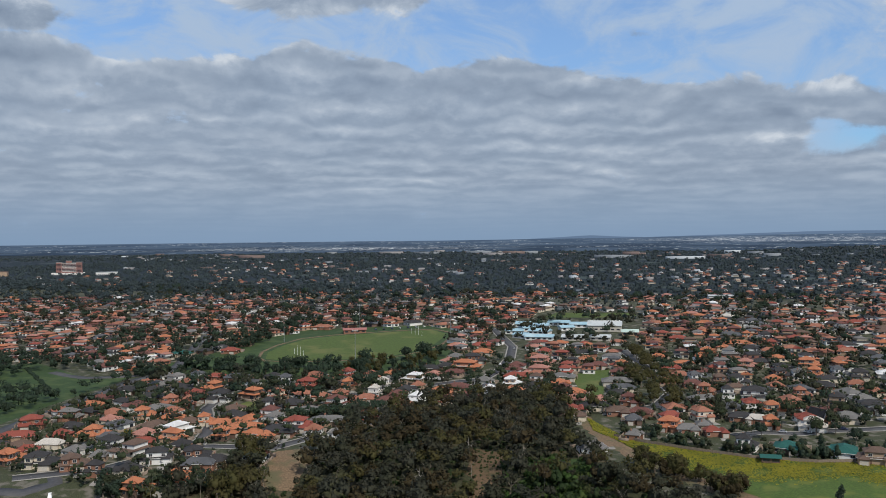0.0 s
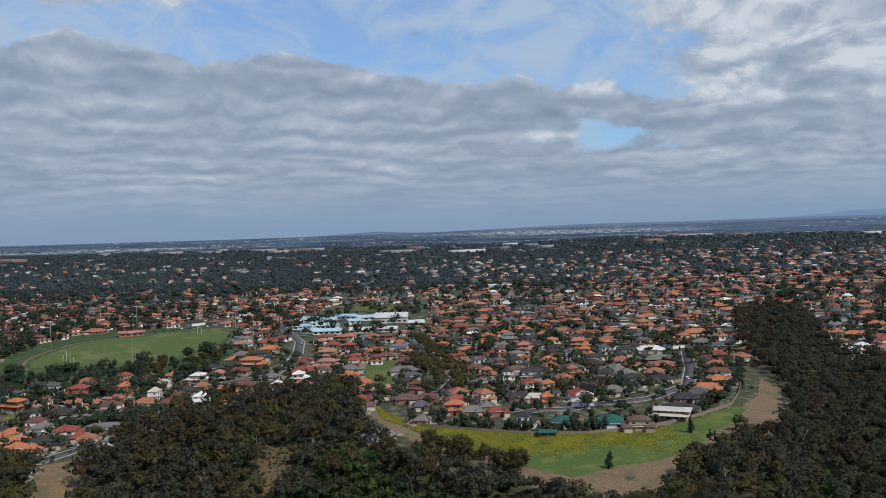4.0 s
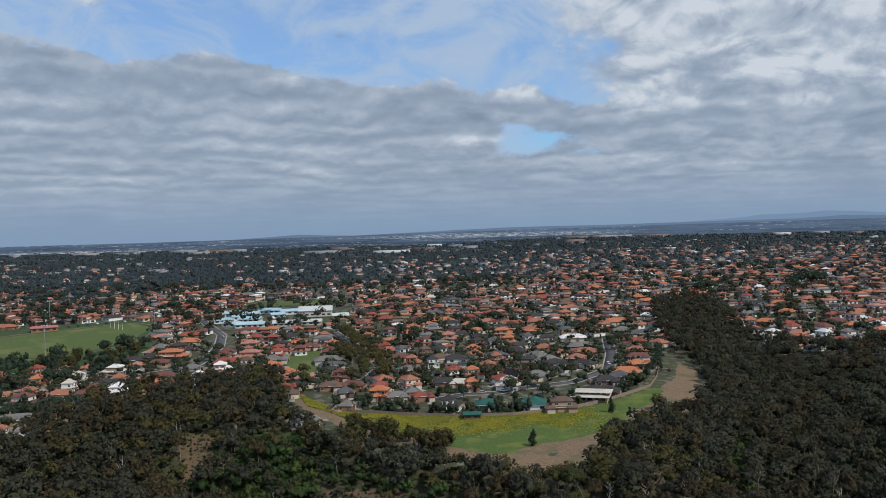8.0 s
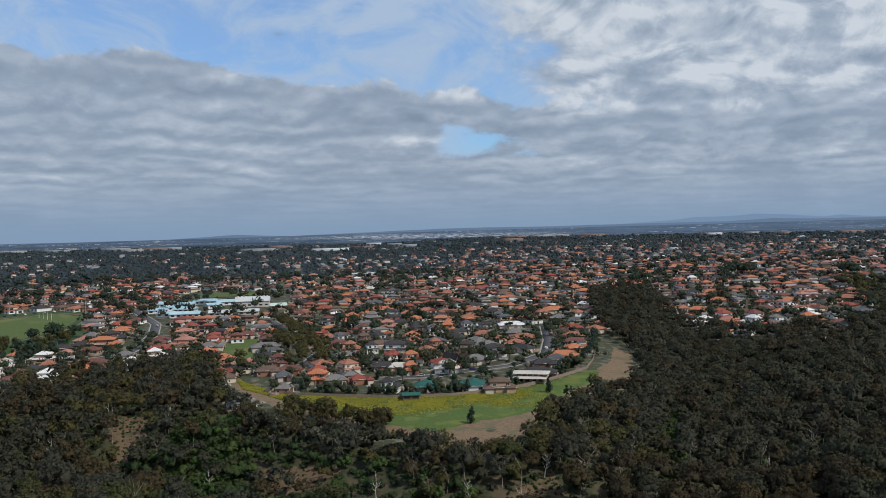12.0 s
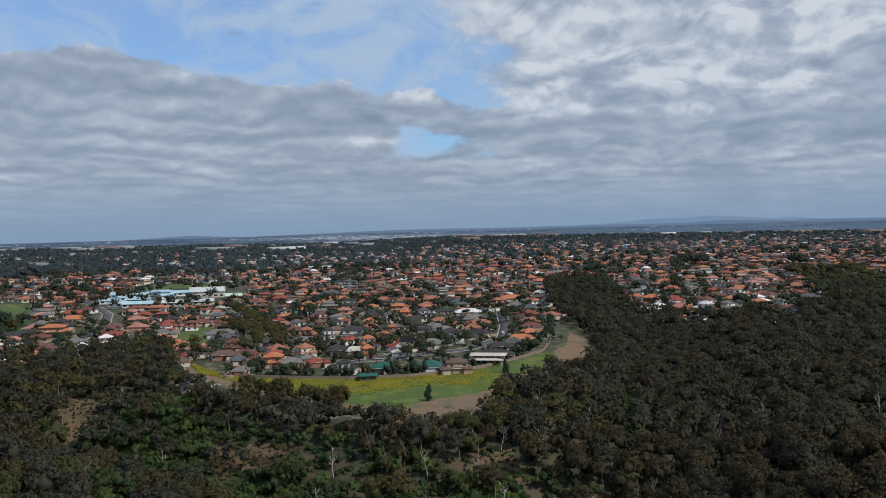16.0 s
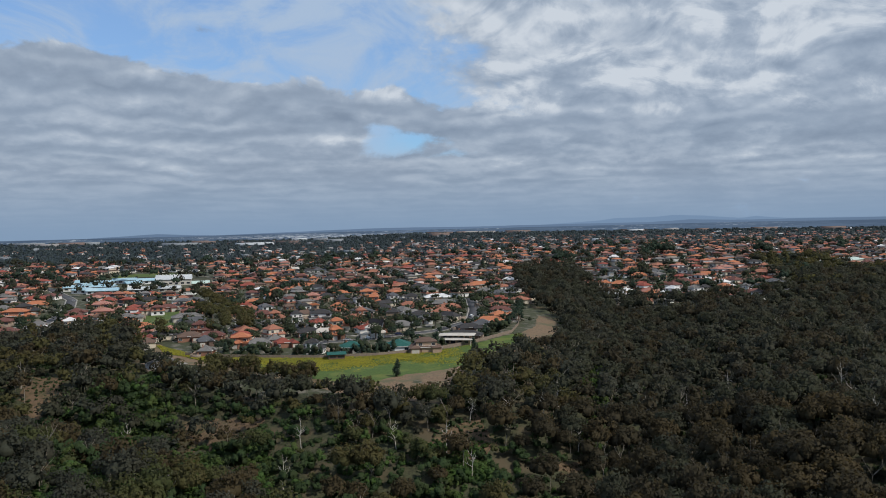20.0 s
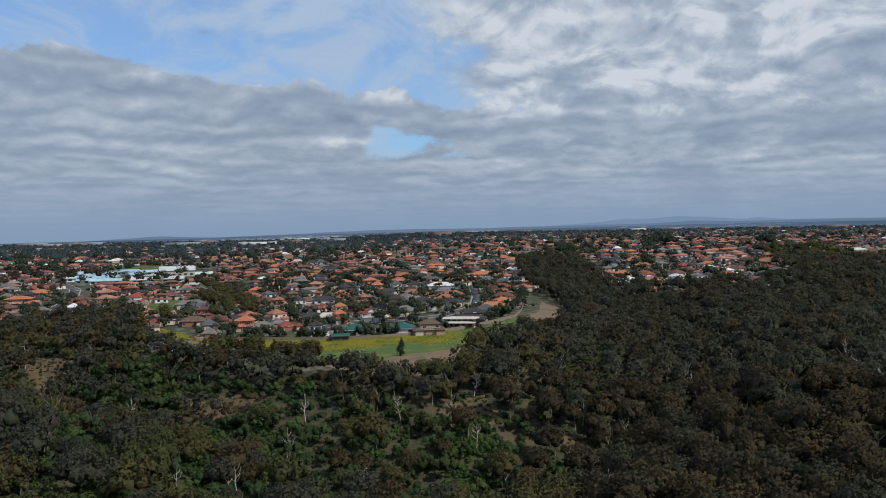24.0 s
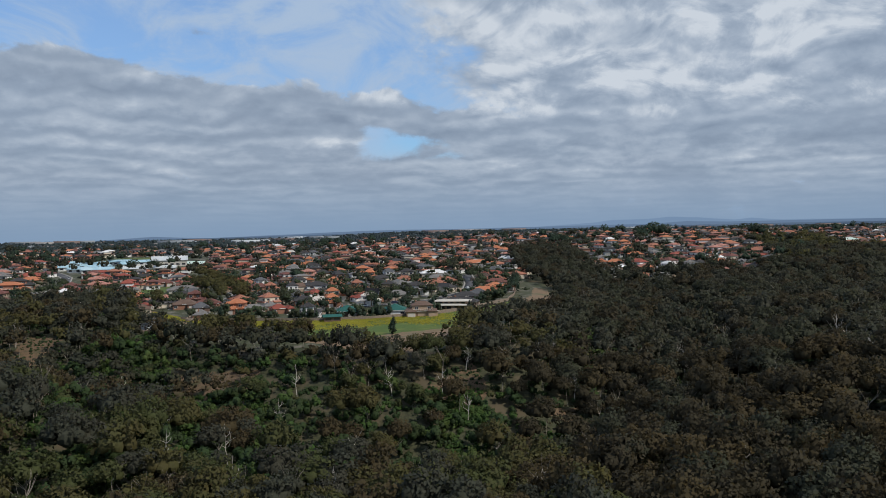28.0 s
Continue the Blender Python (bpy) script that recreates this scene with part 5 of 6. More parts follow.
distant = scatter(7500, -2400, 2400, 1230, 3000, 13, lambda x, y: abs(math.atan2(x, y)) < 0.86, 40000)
grove("distant_trees", distant, ["shrub"], 6, 0.5, HAZED_LEAF, "distant bushland and street trees", (3.0, 5.5))
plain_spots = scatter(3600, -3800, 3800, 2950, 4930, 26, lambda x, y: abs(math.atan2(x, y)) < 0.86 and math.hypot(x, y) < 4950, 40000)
grove("plain_trees", plain_spots, ["shrub"], 5, 0.5, HAZED_LEAF, "far street trees and woods on the plain", (4.0, 7.0))


def pale_sheds(name, count, y0, y1, wide, high, label):
    """Pale flat roofs scattered in strips over the plain."""
    verts = []
    for _ in range(count):
        y = rng.uniform(y0, y1)
        x = rng.uniform(-0.85, 0.9) * y
        if math.sin(x / 420 + y / 260) + math.sin(y / 170 + 1) < -0.3 or math.hypot(x, y) > 4950:
            continue
        w, d, h, z = rng.uniform(*wide) / 2, rng.uniform(8, 20), rng.uniform(*high), rise(x, y)
        a = rng.uniform(-0.4, 0.4)
        c, s = math.cos(a), math.sin(a)
        ring = [(x + c * u - s * v, y + s * u + c * v) for u, v in ((-w, -d), (w, -d), (w, d), (-w, d))]
        verts.append([(*p, z - 1) for p in ring] + [(*p, z + h) for p in ring])
    corner = np.array([(4, 5, 6, 7), (0, 1, 5, 4), (1, 2, 6, 5), (2, 3, 7, 6), (3, 0, 4, 7)])
    me = mesh_of(name, np.array(verts).reshape(-1, 3), np.concatenate([corner + 8 * i for i in range(len(verts))]), FAR_SHED)
    tagged(new(name, me), label, "buildings", kind="stuff")


FAR_SHED = surface("far sheds", [(0.0, (0.42, 0.45, 0.48)), (0.15, (0.20, 0.22, 0.24)), (0.4, (0.15, 0.11, 0.10)), (0.75, (0.24, 0.23, 0.23))], 0.7, 0, 0.8, 0.1, pick="island", bump=0)
pale_sheds("plain_houses", 420, 1900, 4900, (10, 18), (4, 6), "small pale roofs far off among trees")
pale_sheds("factory_sheds", 90, 3500, 4900, (40, 150), (9, 13), "long white factory sheds on the far plain")


# driveways and yard fences
def driveways():
    verts, rails = [], []
    for ob in [o for o in scene.objects if o.name.split(".")[0] == "house"]:
        m = ob.matrix_basis
        s = ob.scale[0]
        for x0, x1, y0, y1 in ((1.5, 6.5, -15.5, -8.2),):
            for cx, cy in ((x0, y0), (x1, y0), (x1, y1), (x0, y1)):
                p = m.translation + m.to_3x3() @ Vector((cx, cy, 0))
                verts.append((p.x, p.y, rise(p.x, p.y) + 0.07))
        line = [m.translation + m.to_3x3() @ Vector(q) for q in ((-10.2, 2, 0), (-10.2, 11, 0), (0, 11, 0), (10.2, 11, 0), (10.2, 2, 0))]
        for p, q in zip(line, line[1:]):
            d = (q - p).normalized()
            nx, ny = -d.y * 0.05, d.x * 0.05
            z0, z1 = rise(p.x, p.y) - 0.2, rise(q.x, q.y) - 0.2
            a = [(p.x - nx, p.y - ny), (q.x - nx, q.y - ny), (q.x + nx, q.y + ny), (p.x + nx, p.y + ny)]
            z = (z0, z1, z1, z0)
            rails.append([(*c, k) for c, k in zip(a, z)] + [(*c, k + 2.0) for c, k in zip(a, z)])
    me = mesh_of("driveways", verts, np.arange(len(verts)).reshape(-1, 4), CONCRETE)
    tagged(new("driveways", me), "pale concrete driveways in front of the garages", "driveway", kind="stuff")
    corner = np.array([(4, 5, 6, 7), (0, 1, 5, 4), (1, 2, 6, 5), (2, 3, 7, 6), (3, 0, 4, 7)])
    faces = np.concatenate([corner + 8 * i for i in range(len(rails))])
    me = mesh_of("yard_fences", np.array(rails), faces, TIMBER)
    tagged(new("yard_fences", me), "timber paling fences between the yards", "fence", kind="stuff")


driveways()


# ---- valley ----
for n, b in enumerate(BARE[:4]):
    sheet("bare_slope", b, SLOPE, 0.08, "bare brown earth slope among the trees", 3.0, 5.0)
sheet("bare_lot", BARE[4], DIRT, 0.08, "bare pinkish dirt lot beside the street", 4.0, 4.0)
for b in LUSH:
    sheet("green_slope", b, VERGE, 0.07, "green grass slope in the valley", 4.0, 5.0)
lush_spots = [p for poly in LUSH for p in scatter(170, min(v[0] for v in poly), max(v[0] for v in poly), min(v[1] for v in poly), max(v[1] for v in poly), 2.6, lambda x, y: inside(x, y, poly), 3000)]


# shrubs also fill the camera's line of sight to the lush slopes
def below_lush(x, y):
    r = math.hypot(x, y)
    return any(inside(x * (1 + far / r), y * (1 + far / r), b) for far in (10, 20, 32, 45) for b in LUSH) and not any(inside(x, y, b) for b in BARE)


lush_spots += scatter(900, -130, 160, 185, 440, 2.9, below_lush, 30000)
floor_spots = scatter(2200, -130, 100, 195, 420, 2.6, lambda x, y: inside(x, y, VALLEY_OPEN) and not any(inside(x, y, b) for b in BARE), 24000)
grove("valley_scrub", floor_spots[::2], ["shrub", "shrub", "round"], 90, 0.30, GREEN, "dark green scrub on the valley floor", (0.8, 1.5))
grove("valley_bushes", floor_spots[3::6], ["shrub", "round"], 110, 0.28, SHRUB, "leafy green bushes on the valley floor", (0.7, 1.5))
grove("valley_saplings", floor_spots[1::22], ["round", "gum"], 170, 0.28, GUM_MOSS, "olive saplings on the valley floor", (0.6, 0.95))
grove("valley_shrubs", lush_spots, ["shrub"], 44, 0.36, SHRUB, "bright green shrubs on the valley floor", (0.6, 1.6))
for b in BARE[:4]:
    tufts = scatter(70, min(v[0] for v in b), max(v[0] for v in b), min(v[1] for v in b), max(v[1] for v in b), 2.2, lambda x, y: inside(x, y, b), 1500)
    grove("slope_scrub", tufts, ["shrub"], 30, 0.3, rng.choice((GREEN, GUM_BROWN)), "low scrub tufts on a bare slope", (0.3, 0.8))
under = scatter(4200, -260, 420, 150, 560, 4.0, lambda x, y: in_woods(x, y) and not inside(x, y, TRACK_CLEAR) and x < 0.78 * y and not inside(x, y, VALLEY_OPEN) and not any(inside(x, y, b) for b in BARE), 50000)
grove("undergrowth", under[::2], ["shrub"], 34, 0.36, GREEN, "low green scrub under the gum trees", (0.9, 1.6))
grove("understorey", under[1::2], ["shrub", "round"], 40, 0.40, GUM_DARK, "low dark scrub and saplings under the gum trees", (0.9, 1.5))


# yellow weeds in flower, thick by the houses and thin towards the track
def flower_spot(x, y):
    low = 447 - 0.30 * (x + 60) if x < -20 else 432 + 0.1 * (x + 20)
    if math.sin(x / 5.1 + y / 7.3) + math.sin(x / 3.1 - y / 4.7) + rng.gauss(0, 1.0) < -0.5:
        return False
    return inside(x, y, MEADOW_EDGE) and x < 62 + rng.gauss(0, 12) and rng.random() < ramp(y + 7 * math.sin(x / 9) + rng.gauss(0, 4), low - 16, low + 12)


def low_tufts(name, spots, material, label):
    stack = []
    for x, y in spots:
        s = rng.uniform(0.22, 0.46)
        at = np.array([x, y, rise(x, y) + 0.12], np.float32)
        q = np.array([[-s, -s * 0.5, 0.1], [s * 0.8, -s, 0.25], [s, s * 0.7, 0.45], [-s * 0.7, s, 0.3]], np.float32)
        a = rng.uniform(0, 6.28)
        turn = np.array([[math.cos(a), -math.sin(a), 0], [math.sin(a), math.cos(a), 0], [0, 0, 1]], np.float32)
        stack.append((q @ turn + at, np.tile(np.array([[0, 0, 1]], np.float32), (4, 1))))
    return tagged(new(name, crowns_mesh(name, stack, material)), label, "weeds", kind="stuff")


BLOOM = leaves("yellow blooms", (0.18, 0.175, 0.022), (0.32, 0.285, 0.032), (0.16, 0.165, 0.026), 0.6)
low_tufts("yellow_weeds", scatter(30000, -90, 90, 385, 520, 0.34, flower_spot, 260000), BLOOM, "yellow flowering weeds in the meadow")

# ---- single trees ----
def tree_kind(name, kind, index, leaf, tall):
    top = new(name)
    rnd = random.Random(name + kind + str(index))
    bm = bmesh.new()
    trunk_mesh(bm, rnd, tall, 0.26, 4 if kind != "cypress" else 1, 2.4 if kind == "gum" else 1.2)
    part("trunk", bm, BARK, top, "pale grey bark trunk" if kind == "gum" else "")
    v, p = crown(kind, index, 300, 0.32)
    ob = new("crown", crowns_mesh("crown", [(v + np.array([0, 0, LIFT[kind] - (0.5 if kind == "gum" else 0.0)], np.float32), p)], leaf))
    ob.parent = top
    return top


TREES = {}


def plant(x, y, kind, leaf, size=1.0, tall=1.0):
    mat, word = leaf
    key = (kind, word, rng.randrange(3))
    name = {"gum": "gum_tree", "round": "garden_tree", "cypress": "cypress_tree", "shrub": "shrub"}[kind]
    at = pose(x, y, rise(x, y), 0, 0, rng.uniform(0, 360))
    if key not in TREES:
        TREES[key] = tree_kind(name, kind, key[2], mat, {"gum": 7.0, "round": 4.0, "cypress": 5.0, "shrub": 1.0}[kind])
        ob = TREES[key]
        ob.matrix_basis = at
    else:
        ob = copy_thing(TREES[key], at)
    ob.scale = (size, size, size * tall)
    shape = {"gum": "spreading gum tree", "round": "bushy tree", "cypress": "upright cypress", "shrub": "low shrub"}[kind]
    return tagged(ob, f"{word} {shape} with a ragged crown", "tree", "single trees")


OLIVE, BROWN, LEAFY, DEEP, YELLOW = (GUM_OLIVE, "olive"), (GUM_BROWN, "olive-brown"), (GARDEN, "grey-green"), (DARKLEAF, "dark green"), (GOLD, "golden yellow")
plant(38, 394, "cypress", DEEP, 1.35, 0.82)
plant(86, 458, "cypress", DEEP, 1.25, 0.92)
plant(112, 462, "gum", OLIVE, 1.15)
for x, y in ((128, 548), (134, 560), (138, 572), (143, 588), (147, 604), (150, 618)):
    plant(x, y, "gum", DEEP, 1.0)
plant(104, 446, "shrub", OLIVE, 1.0)
plant(36, 467, "cypress", DEEP, 1.7, 0.95)
for x, y in ((-40, 710), (-35, 702), (-30, 697), (-24, 697), (-18, 699)):
    plant(x, y, "cypress", DEEP, 1.35)
for x, y in ((16, 727), (21, 731), (26, 736), (32, 728)):
    plant(x, y, "round", DEEP, 1.5, 1.2)
plant(24, 930, "cypress", DEEP, 1.9)
plant(174, 876, "cypress", DEEP, 1.6)
plant(188, 874, "cypress", DEEP, 1.6)
for x, y, s in ((76, 619, 1.1), (120, 632, 1.3), (24, 552, 1.3), (31, 556, 1.2), (63, 551, 1.2), (37, 515, 1.25), (121, 722, 1.5), (113, 702, 1.4), (104, 706, 1.2), (78, 550, 1.2), (-22, 538, 1.2), (-14, 541, 1.1), (128, 650, 1.3), (55, 560, 1.1)):
    plant(x, y, "gum", LEAFY, s)
for x, y, s in ((100, 505, 0.9), (107, 512, 0.9), (113, 522, 1.0), (120, 530, 0.9), (124, 542, 1.0)):
    plant(x, y, "round", LEAFY, s)
for x, y in ((-348, 553), (-338, 553), (-316, 545), (-304, 553), (-284, 554), (-274, 552), (-228, 556), (-240, 560)):
    plant(x, y, "gum", LEAFY, 1.15)
for x, y, s in ((-239, 383, 1.3), (-231, 377, 1.2), (-234, 388, 1.0), (-95, 570, 1.2), (-88, 537, 1.2), (-92, 552, 1.0)):
    plant(x, y, "gum", OLIVE, s)
for x, y in ((-62, 489), (-54, 486), (-45, 483), (-38, 479), (-31, 477), (-24, 475), (-17, 472), (-9, 469), (-4, 466), (2, 464), (-66, 497), (-48, 490), (-28, 484)):
    plant(x, y, "round", rng.choice((LEAFY, LEAFY, DEEP)), rng.uniform(0.6, 1.0))
for x, y in scatter(26, -92, -36, 548, 752, 7.5, lambda x, y: inside(x, y, KEEP_CLEAR[6]), 3000):
    plant(x, y, "gum", OLIVE, rng.uniform(1.1, 1.5))
for x, y in scatter(46, -400, -228, 580, 668, 6.5, lambda x, y: not inside(x, y, OVAL_EDGE) and y < 616 + (x + 400) * 0.12, 5000):
    plant(x, y, "round", DEEP, rng.uniform(1.2, 1.7))
for x, y in scatter(26, -462, -424, 670, 830, 7, lambda x, y: not inside(x, y, OVAL_EDGE), 3000):
    plant(x, y, "round", DEEP, rng.uniform(1.3, 1.8))
for x, y in scatter(22, -300, -235, 610, 690, 7, lambda x, y: not inside(x, y, OVAL_EDGE) and y < 640 + (x + 300) * 0.7, 3000):
    plant(x, y, "round", OLIVE, rng.uniform(1.2, 1.6))
plant(288, 832, "round", YELLOW, 1.0)
plant(-318, 432, "round", YELLOW, 1.0)
plant(-330, 405, "round", YELLOW, 1.1)
for k in range(7):
    plant(-337 + k * 3.2, 436 + k * 2.4, "cypress", (GARDEN, "grey-green"), 0.85)
for k in range(5):
    plant(-372 + k * 2.2, 372 + k * 3.6, "cypress", (GARDEN, "grey-green"), 0.75)
STREET_TREES = [
    [(-6, 500), (29, 513), (63, 530), (88, 548), (105, 568), (116, 616)],
    [(-183, 694), (-182, 615), (-232, 566), (-293, 540), (-329, 533)],
]
crest = [(plant(x, y, "gum", DEEP, s)) for x, y, s in ((355, 880, 2.2), (366, 884, 2.5), (376, 878, 2.2), (346, 876, 1.9), (476, 872, 2.3), (484, 868, 2.0), (262, 905, 1.7), (272, 915, 1.8), (382, 905, 1.7), (225, 980, 1.5), (160, 1030, 1.5), (172, 1036, 1.5), (-30, 1090, 1.6), (40, 1100, 1.5), (330, 960, 1.5), (20, 1010, 1.6))]

for line, gap in ((STREET_TREES[0], 11), (STREET_TREES[1], 13)):
    for (ax, ay), (bx, by) in zip(line, line[1:]):
        size = math.hypot(bx - ax, by - ay)
        for i in range(int(size / gap)):
            t = (i + rng.uniform(0.2, 0.8)) * gap / size
            nx, ny = -(by - ay) / size, (bx - ax) / size
            side = rng.choice((-6.0, 6.5))
            plant(ax + (bx - ax) * t + nx * side, ay + (by - ay) * t + ny * side, rng.choice(("round", "gum")), rng.choice((LEAFY, DEEP)), rng.uniform(0.7, 1.1))

for x, y in scatter(42, -62, 104, 470, 560, 6.5, lambda x, y: clear_of_homes(x, y, 8.5) and not inside(x, y, MEADOW_EDGE), 4000):
    plant(x, y, rng.choice(("round", "round", "gum", "shrub")), rng.choice((LEAFY, DEEP)), rng.uniform(0.65, 1.1))

# planting along the meadow fence
row = [(-68, 483), (-53, 475), (-27, 466), (3, 458), (34, 458), (64, 470), (84, 485), (100, 500), (118, 518), (128, 542)]
along = []
for (ax, ay), (bx, by) in zip(row, row[1:]):
    for i in range(int(math.hypot(bx - ax, by - ay) / 1.3)):
        k, off = rng.random(), abs(rng.gauss(0, 6)) + 2
        size = math.hypot(bx - ax, by - ay)
        u, v = ax + (bx - ax) * k - (by - ay) / size * off, ay + (by - ay) * k + (bx - ax) / size * off
        if clear_of_homes(u, v, 8.5):
            along.append((u, v))
grove("fence_shrubs", along[::2], ["shrub", "round"], 70, 0.3, GARDEN, "garden shrubs behind the meadow fence", (0.8, 1.45))
grove("fence_evergreens", along[1::2], ["shrub", "round", "cypress"], 70, 0.28, DARKLEAF, "dark garden shrubs behind the meadow fence", (0.7, 1.2))

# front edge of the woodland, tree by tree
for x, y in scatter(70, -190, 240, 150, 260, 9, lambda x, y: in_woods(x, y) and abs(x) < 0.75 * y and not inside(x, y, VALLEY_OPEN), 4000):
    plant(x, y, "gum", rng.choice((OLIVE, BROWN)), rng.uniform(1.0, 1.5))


# gums between the track and the valley
for k in range(26):
    f = rng.uniform(0.22, 0.85)
    off = rng.uniform(7, 19)
    plant(-66 + 91 * f - 0.62 * off, 462 - 74 * f - 0.78 * off, "round", rng.choice((OLIVE, BROWN)), rng.uniform(1.2, 1.7))


def stick(bm, a, b, ra, rb):
    """A tapered five-sided length of wood."""
    axis = (b - a).normalized()
    u = axis.orthogonal().normalized()
    v = axis.cross(u)
    rings = [[bm.verts.new(p + (u * math.cos(k * 1.2566) + v * math.sin(k * 1.2566)) * r) for k in range(5)] for p, r in ((a, ra), (b, rb))]
    for k in range(5):
        bm.faces.new((rings[0][k], rings[0][(k + 1) % 5], rings[1][(k + 1) % 5], rings[1][k]))
    bm.faces.new(rings[1])


def dead_kind(index):
    """A bare dead gum: forked pale limbs, no leaves."""
    top = new("dead_tree")
    rnd = random.Random(900 + index)
    bm = bmesh.new()
    tall = rnd.uniform(9, 13)
    spine = [Vector((0, 0, -0.6))]
    for k in range(5):
        spine.append(Vector((spine[-1].x + rnd.uniform(-0.5, 0.5), spine[-1].y + rnd.uniform(-0.5, 0.5), tall * (k + 1) / 5)))
    for k in range(5):
        stick(bm, spine[k], spine[k + 1], 0.20 - 0.035 * k, 0.165 - 0.035 * k)
    part("trunk", bm, DEADWOOD, top)
    for k in range(7):
        bm = bmesh.new()
        f, a = rnd.uniform(1.6, 4.6), k * 2.4 + rnd.uniform(-0.5, 0.5)
        foot = spine[int(f)].lerp(spine[int(f) + 1], f % 1)
        size = rnd.uniform(1.6, 3.4) * (1.2 - 0.14 * f)
        elbow = foot + Vector((math.cos(a) * size * 0.6, math.sin(a) * size * 0.6, size * 0.45))
        tip = elbow + Vector((math.cos(a + 0.5) * size * 0.35, math.sin(a + 0.5) * size * 0.35, size * 0.75))
        fork = elbow + Vector((math.cos(a - 0.7) * size * 0.6, math.sin(a - 0.7) * size * 0.6, size * 0.3))
        stick(bm, foot, elbow, 0.085, 0.06)
        stick(bm, elbow, tip, 0.06, 0.02)
        stick(bm, elbow, fork, 0.05, 0.02)
        part("branch", bm, DEADWOOD, top)
    return tagged(top, "bare dead gum tree with pale forked limbs", "tree", "dead trees")


DEAD = [dead_kind(i) for i in range(4)]
dead_at = [(-134, 424), (-74, 360), (135, 336), (73, 327), (-11, 306), (98, 312), (150, 330), (60, 330), (-150, 395), (-60, 300), (-25, 262), (20, 250), (85, 245), (120, 262), (165, 300), (200, 330), (178, 352), (-95, 330), (-40, 245), (60, 215), (110, 205), (140, 225), (185, 262), (225, 300), (48, 312), (55, 300), (90, 330), (30, 318), (-5, 330), (215, 350), (5, 215), (35, 225), (-20, 225), (75, 262), (105, 228), (150, 262), (160, 240), (195, 290), (125, 290), (15, 280), (-45, 275), (45, 240), (210, 318), (170, 330), (100, 345), (-110, 345)]
for i, (x, y) in enumerate(dead_at):
    at = pose(x, y, rise(x, y), 0, 0, rng.uniform(0, 360))
    if i < 4:
        DEAD[i].matrix_basis = at
    else:
        copy_thing(DEAD[i % 4], at)

# ---- hedge ----
hedge = [(-266 + i * 1.7, 474 + i * 1.35) for i in range(34)]
grove("hedge_trees", hedge + [(x + 3, y - 4) for x, y in hedge], ["round"], 110, 0.42, DARKLEAF, "tall dense dark green hedge behind the houses", (0.85, 1.1))

# ---- streets ----
for line in STREETS:
    strip("road", line, 7.0, ASPHALT, 0.10, "grey asphalt suburban street")
    for side in (-4.1, 4.1):
        strip("pavement", line, 1.2, CONCRETE, 0.24, "pale concrete kerb and footpath", side)
strip("road", MAIN_ROAD, 9.0, ASPHALT, 0.10, "grey asphalt main road beside a grass verge")
sheet("grass_verge", [(-597, 574), (-577, 592), (-479, 545), (-452, 560), (-446, 507), (-438, 454), (-432, 429), (-425, 400), (-520, 400)], VERGE, 0.08, "green grass verge beside the main road")
strip("road", [(-530, 560), (-508, 552), (-488, 548), (-470, 556), (-452, 566)], 8.0, ASPHALT, 0.14, "grey asphalt cul-de-sac beside the verge")
verge_row = [(-562 + i * 3.3, 566 - i * 2.5) for i in range(25)]
grove("verge_hedge", verge_row, ["shrub"], 60, 0.4, DARKLEAF, "low dark hedge along the grass verge", (0.8, 1.1))
verge_trees = scatter(120, -640, -445, 400, 610, 8.5, lambda x, y: y > 0.62 * abs(x) + 150 and (inside(x, y, KEEP_CLEAR[1]) or x < -560) and not (-545 < x < -450 and 480 < y < 566), 8000)
grove("verge_trees", verge_trees, ["round", "gum"], 120, 0.42, DARKLEAF, "dark evergreen trees on the grass verge", (0.9, 1.5))
belt = [(-469, 575), (-440, 570), (-420, 590), (-400, 604), (-370, 610), (-327, 612), (-290, 626), (-262, 660), (-244, 690)]
belt_spots = []
for (ax, ay), (bx, by) in zip(belt, belt[1:]):
    for i in range(11):
        k = rng.random()
        belt_spots.append((ax + (bx - ax) * k + rng.gauss(0, 5), ay + (by - ay) * k + rng.gauss(0, 4)))
belt_spots += scatter(34, -462, -424, 660, 850, 7, lambda x, y: not inside(x, y, OVAL_EDGE), 3000)
grove("reserve_trees", [p for p in belt_spots if not inside(*p, OVAL_EDGE)], ["round", "gum", "shrub"], 170, 0.45, DARKLEAF, "dark dense tree belt round the oval", (1.0, 1.55))
sheet("lawn", [(-317, 485), (-313, 518), (-293, 491), (-300, 473)], GRASS, 0.09, "mown green lawn between the houses", 5.0)
sheet("lawn", [(-123, 641), (-110, 663), (-93, 675), (-96, 630), (-88, 574), (-94, 556)], GRASS, 0.09, "green lawn beside the woods", 6.0)
sheet("lawn", [(-11, 606), (11, 598), (8, 576), (-6, 584)], GRASS, 0.09, "mown green lawn behind a white house", 5.0)
strip("oval_path", [(-378, 636), (-392, 648), (-404, 674), (-407, 705), (-402, 744), (-382, 768), (-352, 789), (-322, 809), (-295, 824), (-270, 804), (-261, 768), (-258, 735), (-262, 712)], 3.0, DIRT, 0.2, "pale gravel path round the oval")
strip("oval_path", [(-378, 638), (-354, 636), (-319, 649), (-282, 669), (-264, 702)], 1.8, DIRT, 0.2, "pale gravel path along the oval")
sheet("running_field", [(-210, 945), (-205, 985), (-120, 1000), (-112, 975), (-150, 955)], GRASS, 0.12, "school playing field with worn turf")

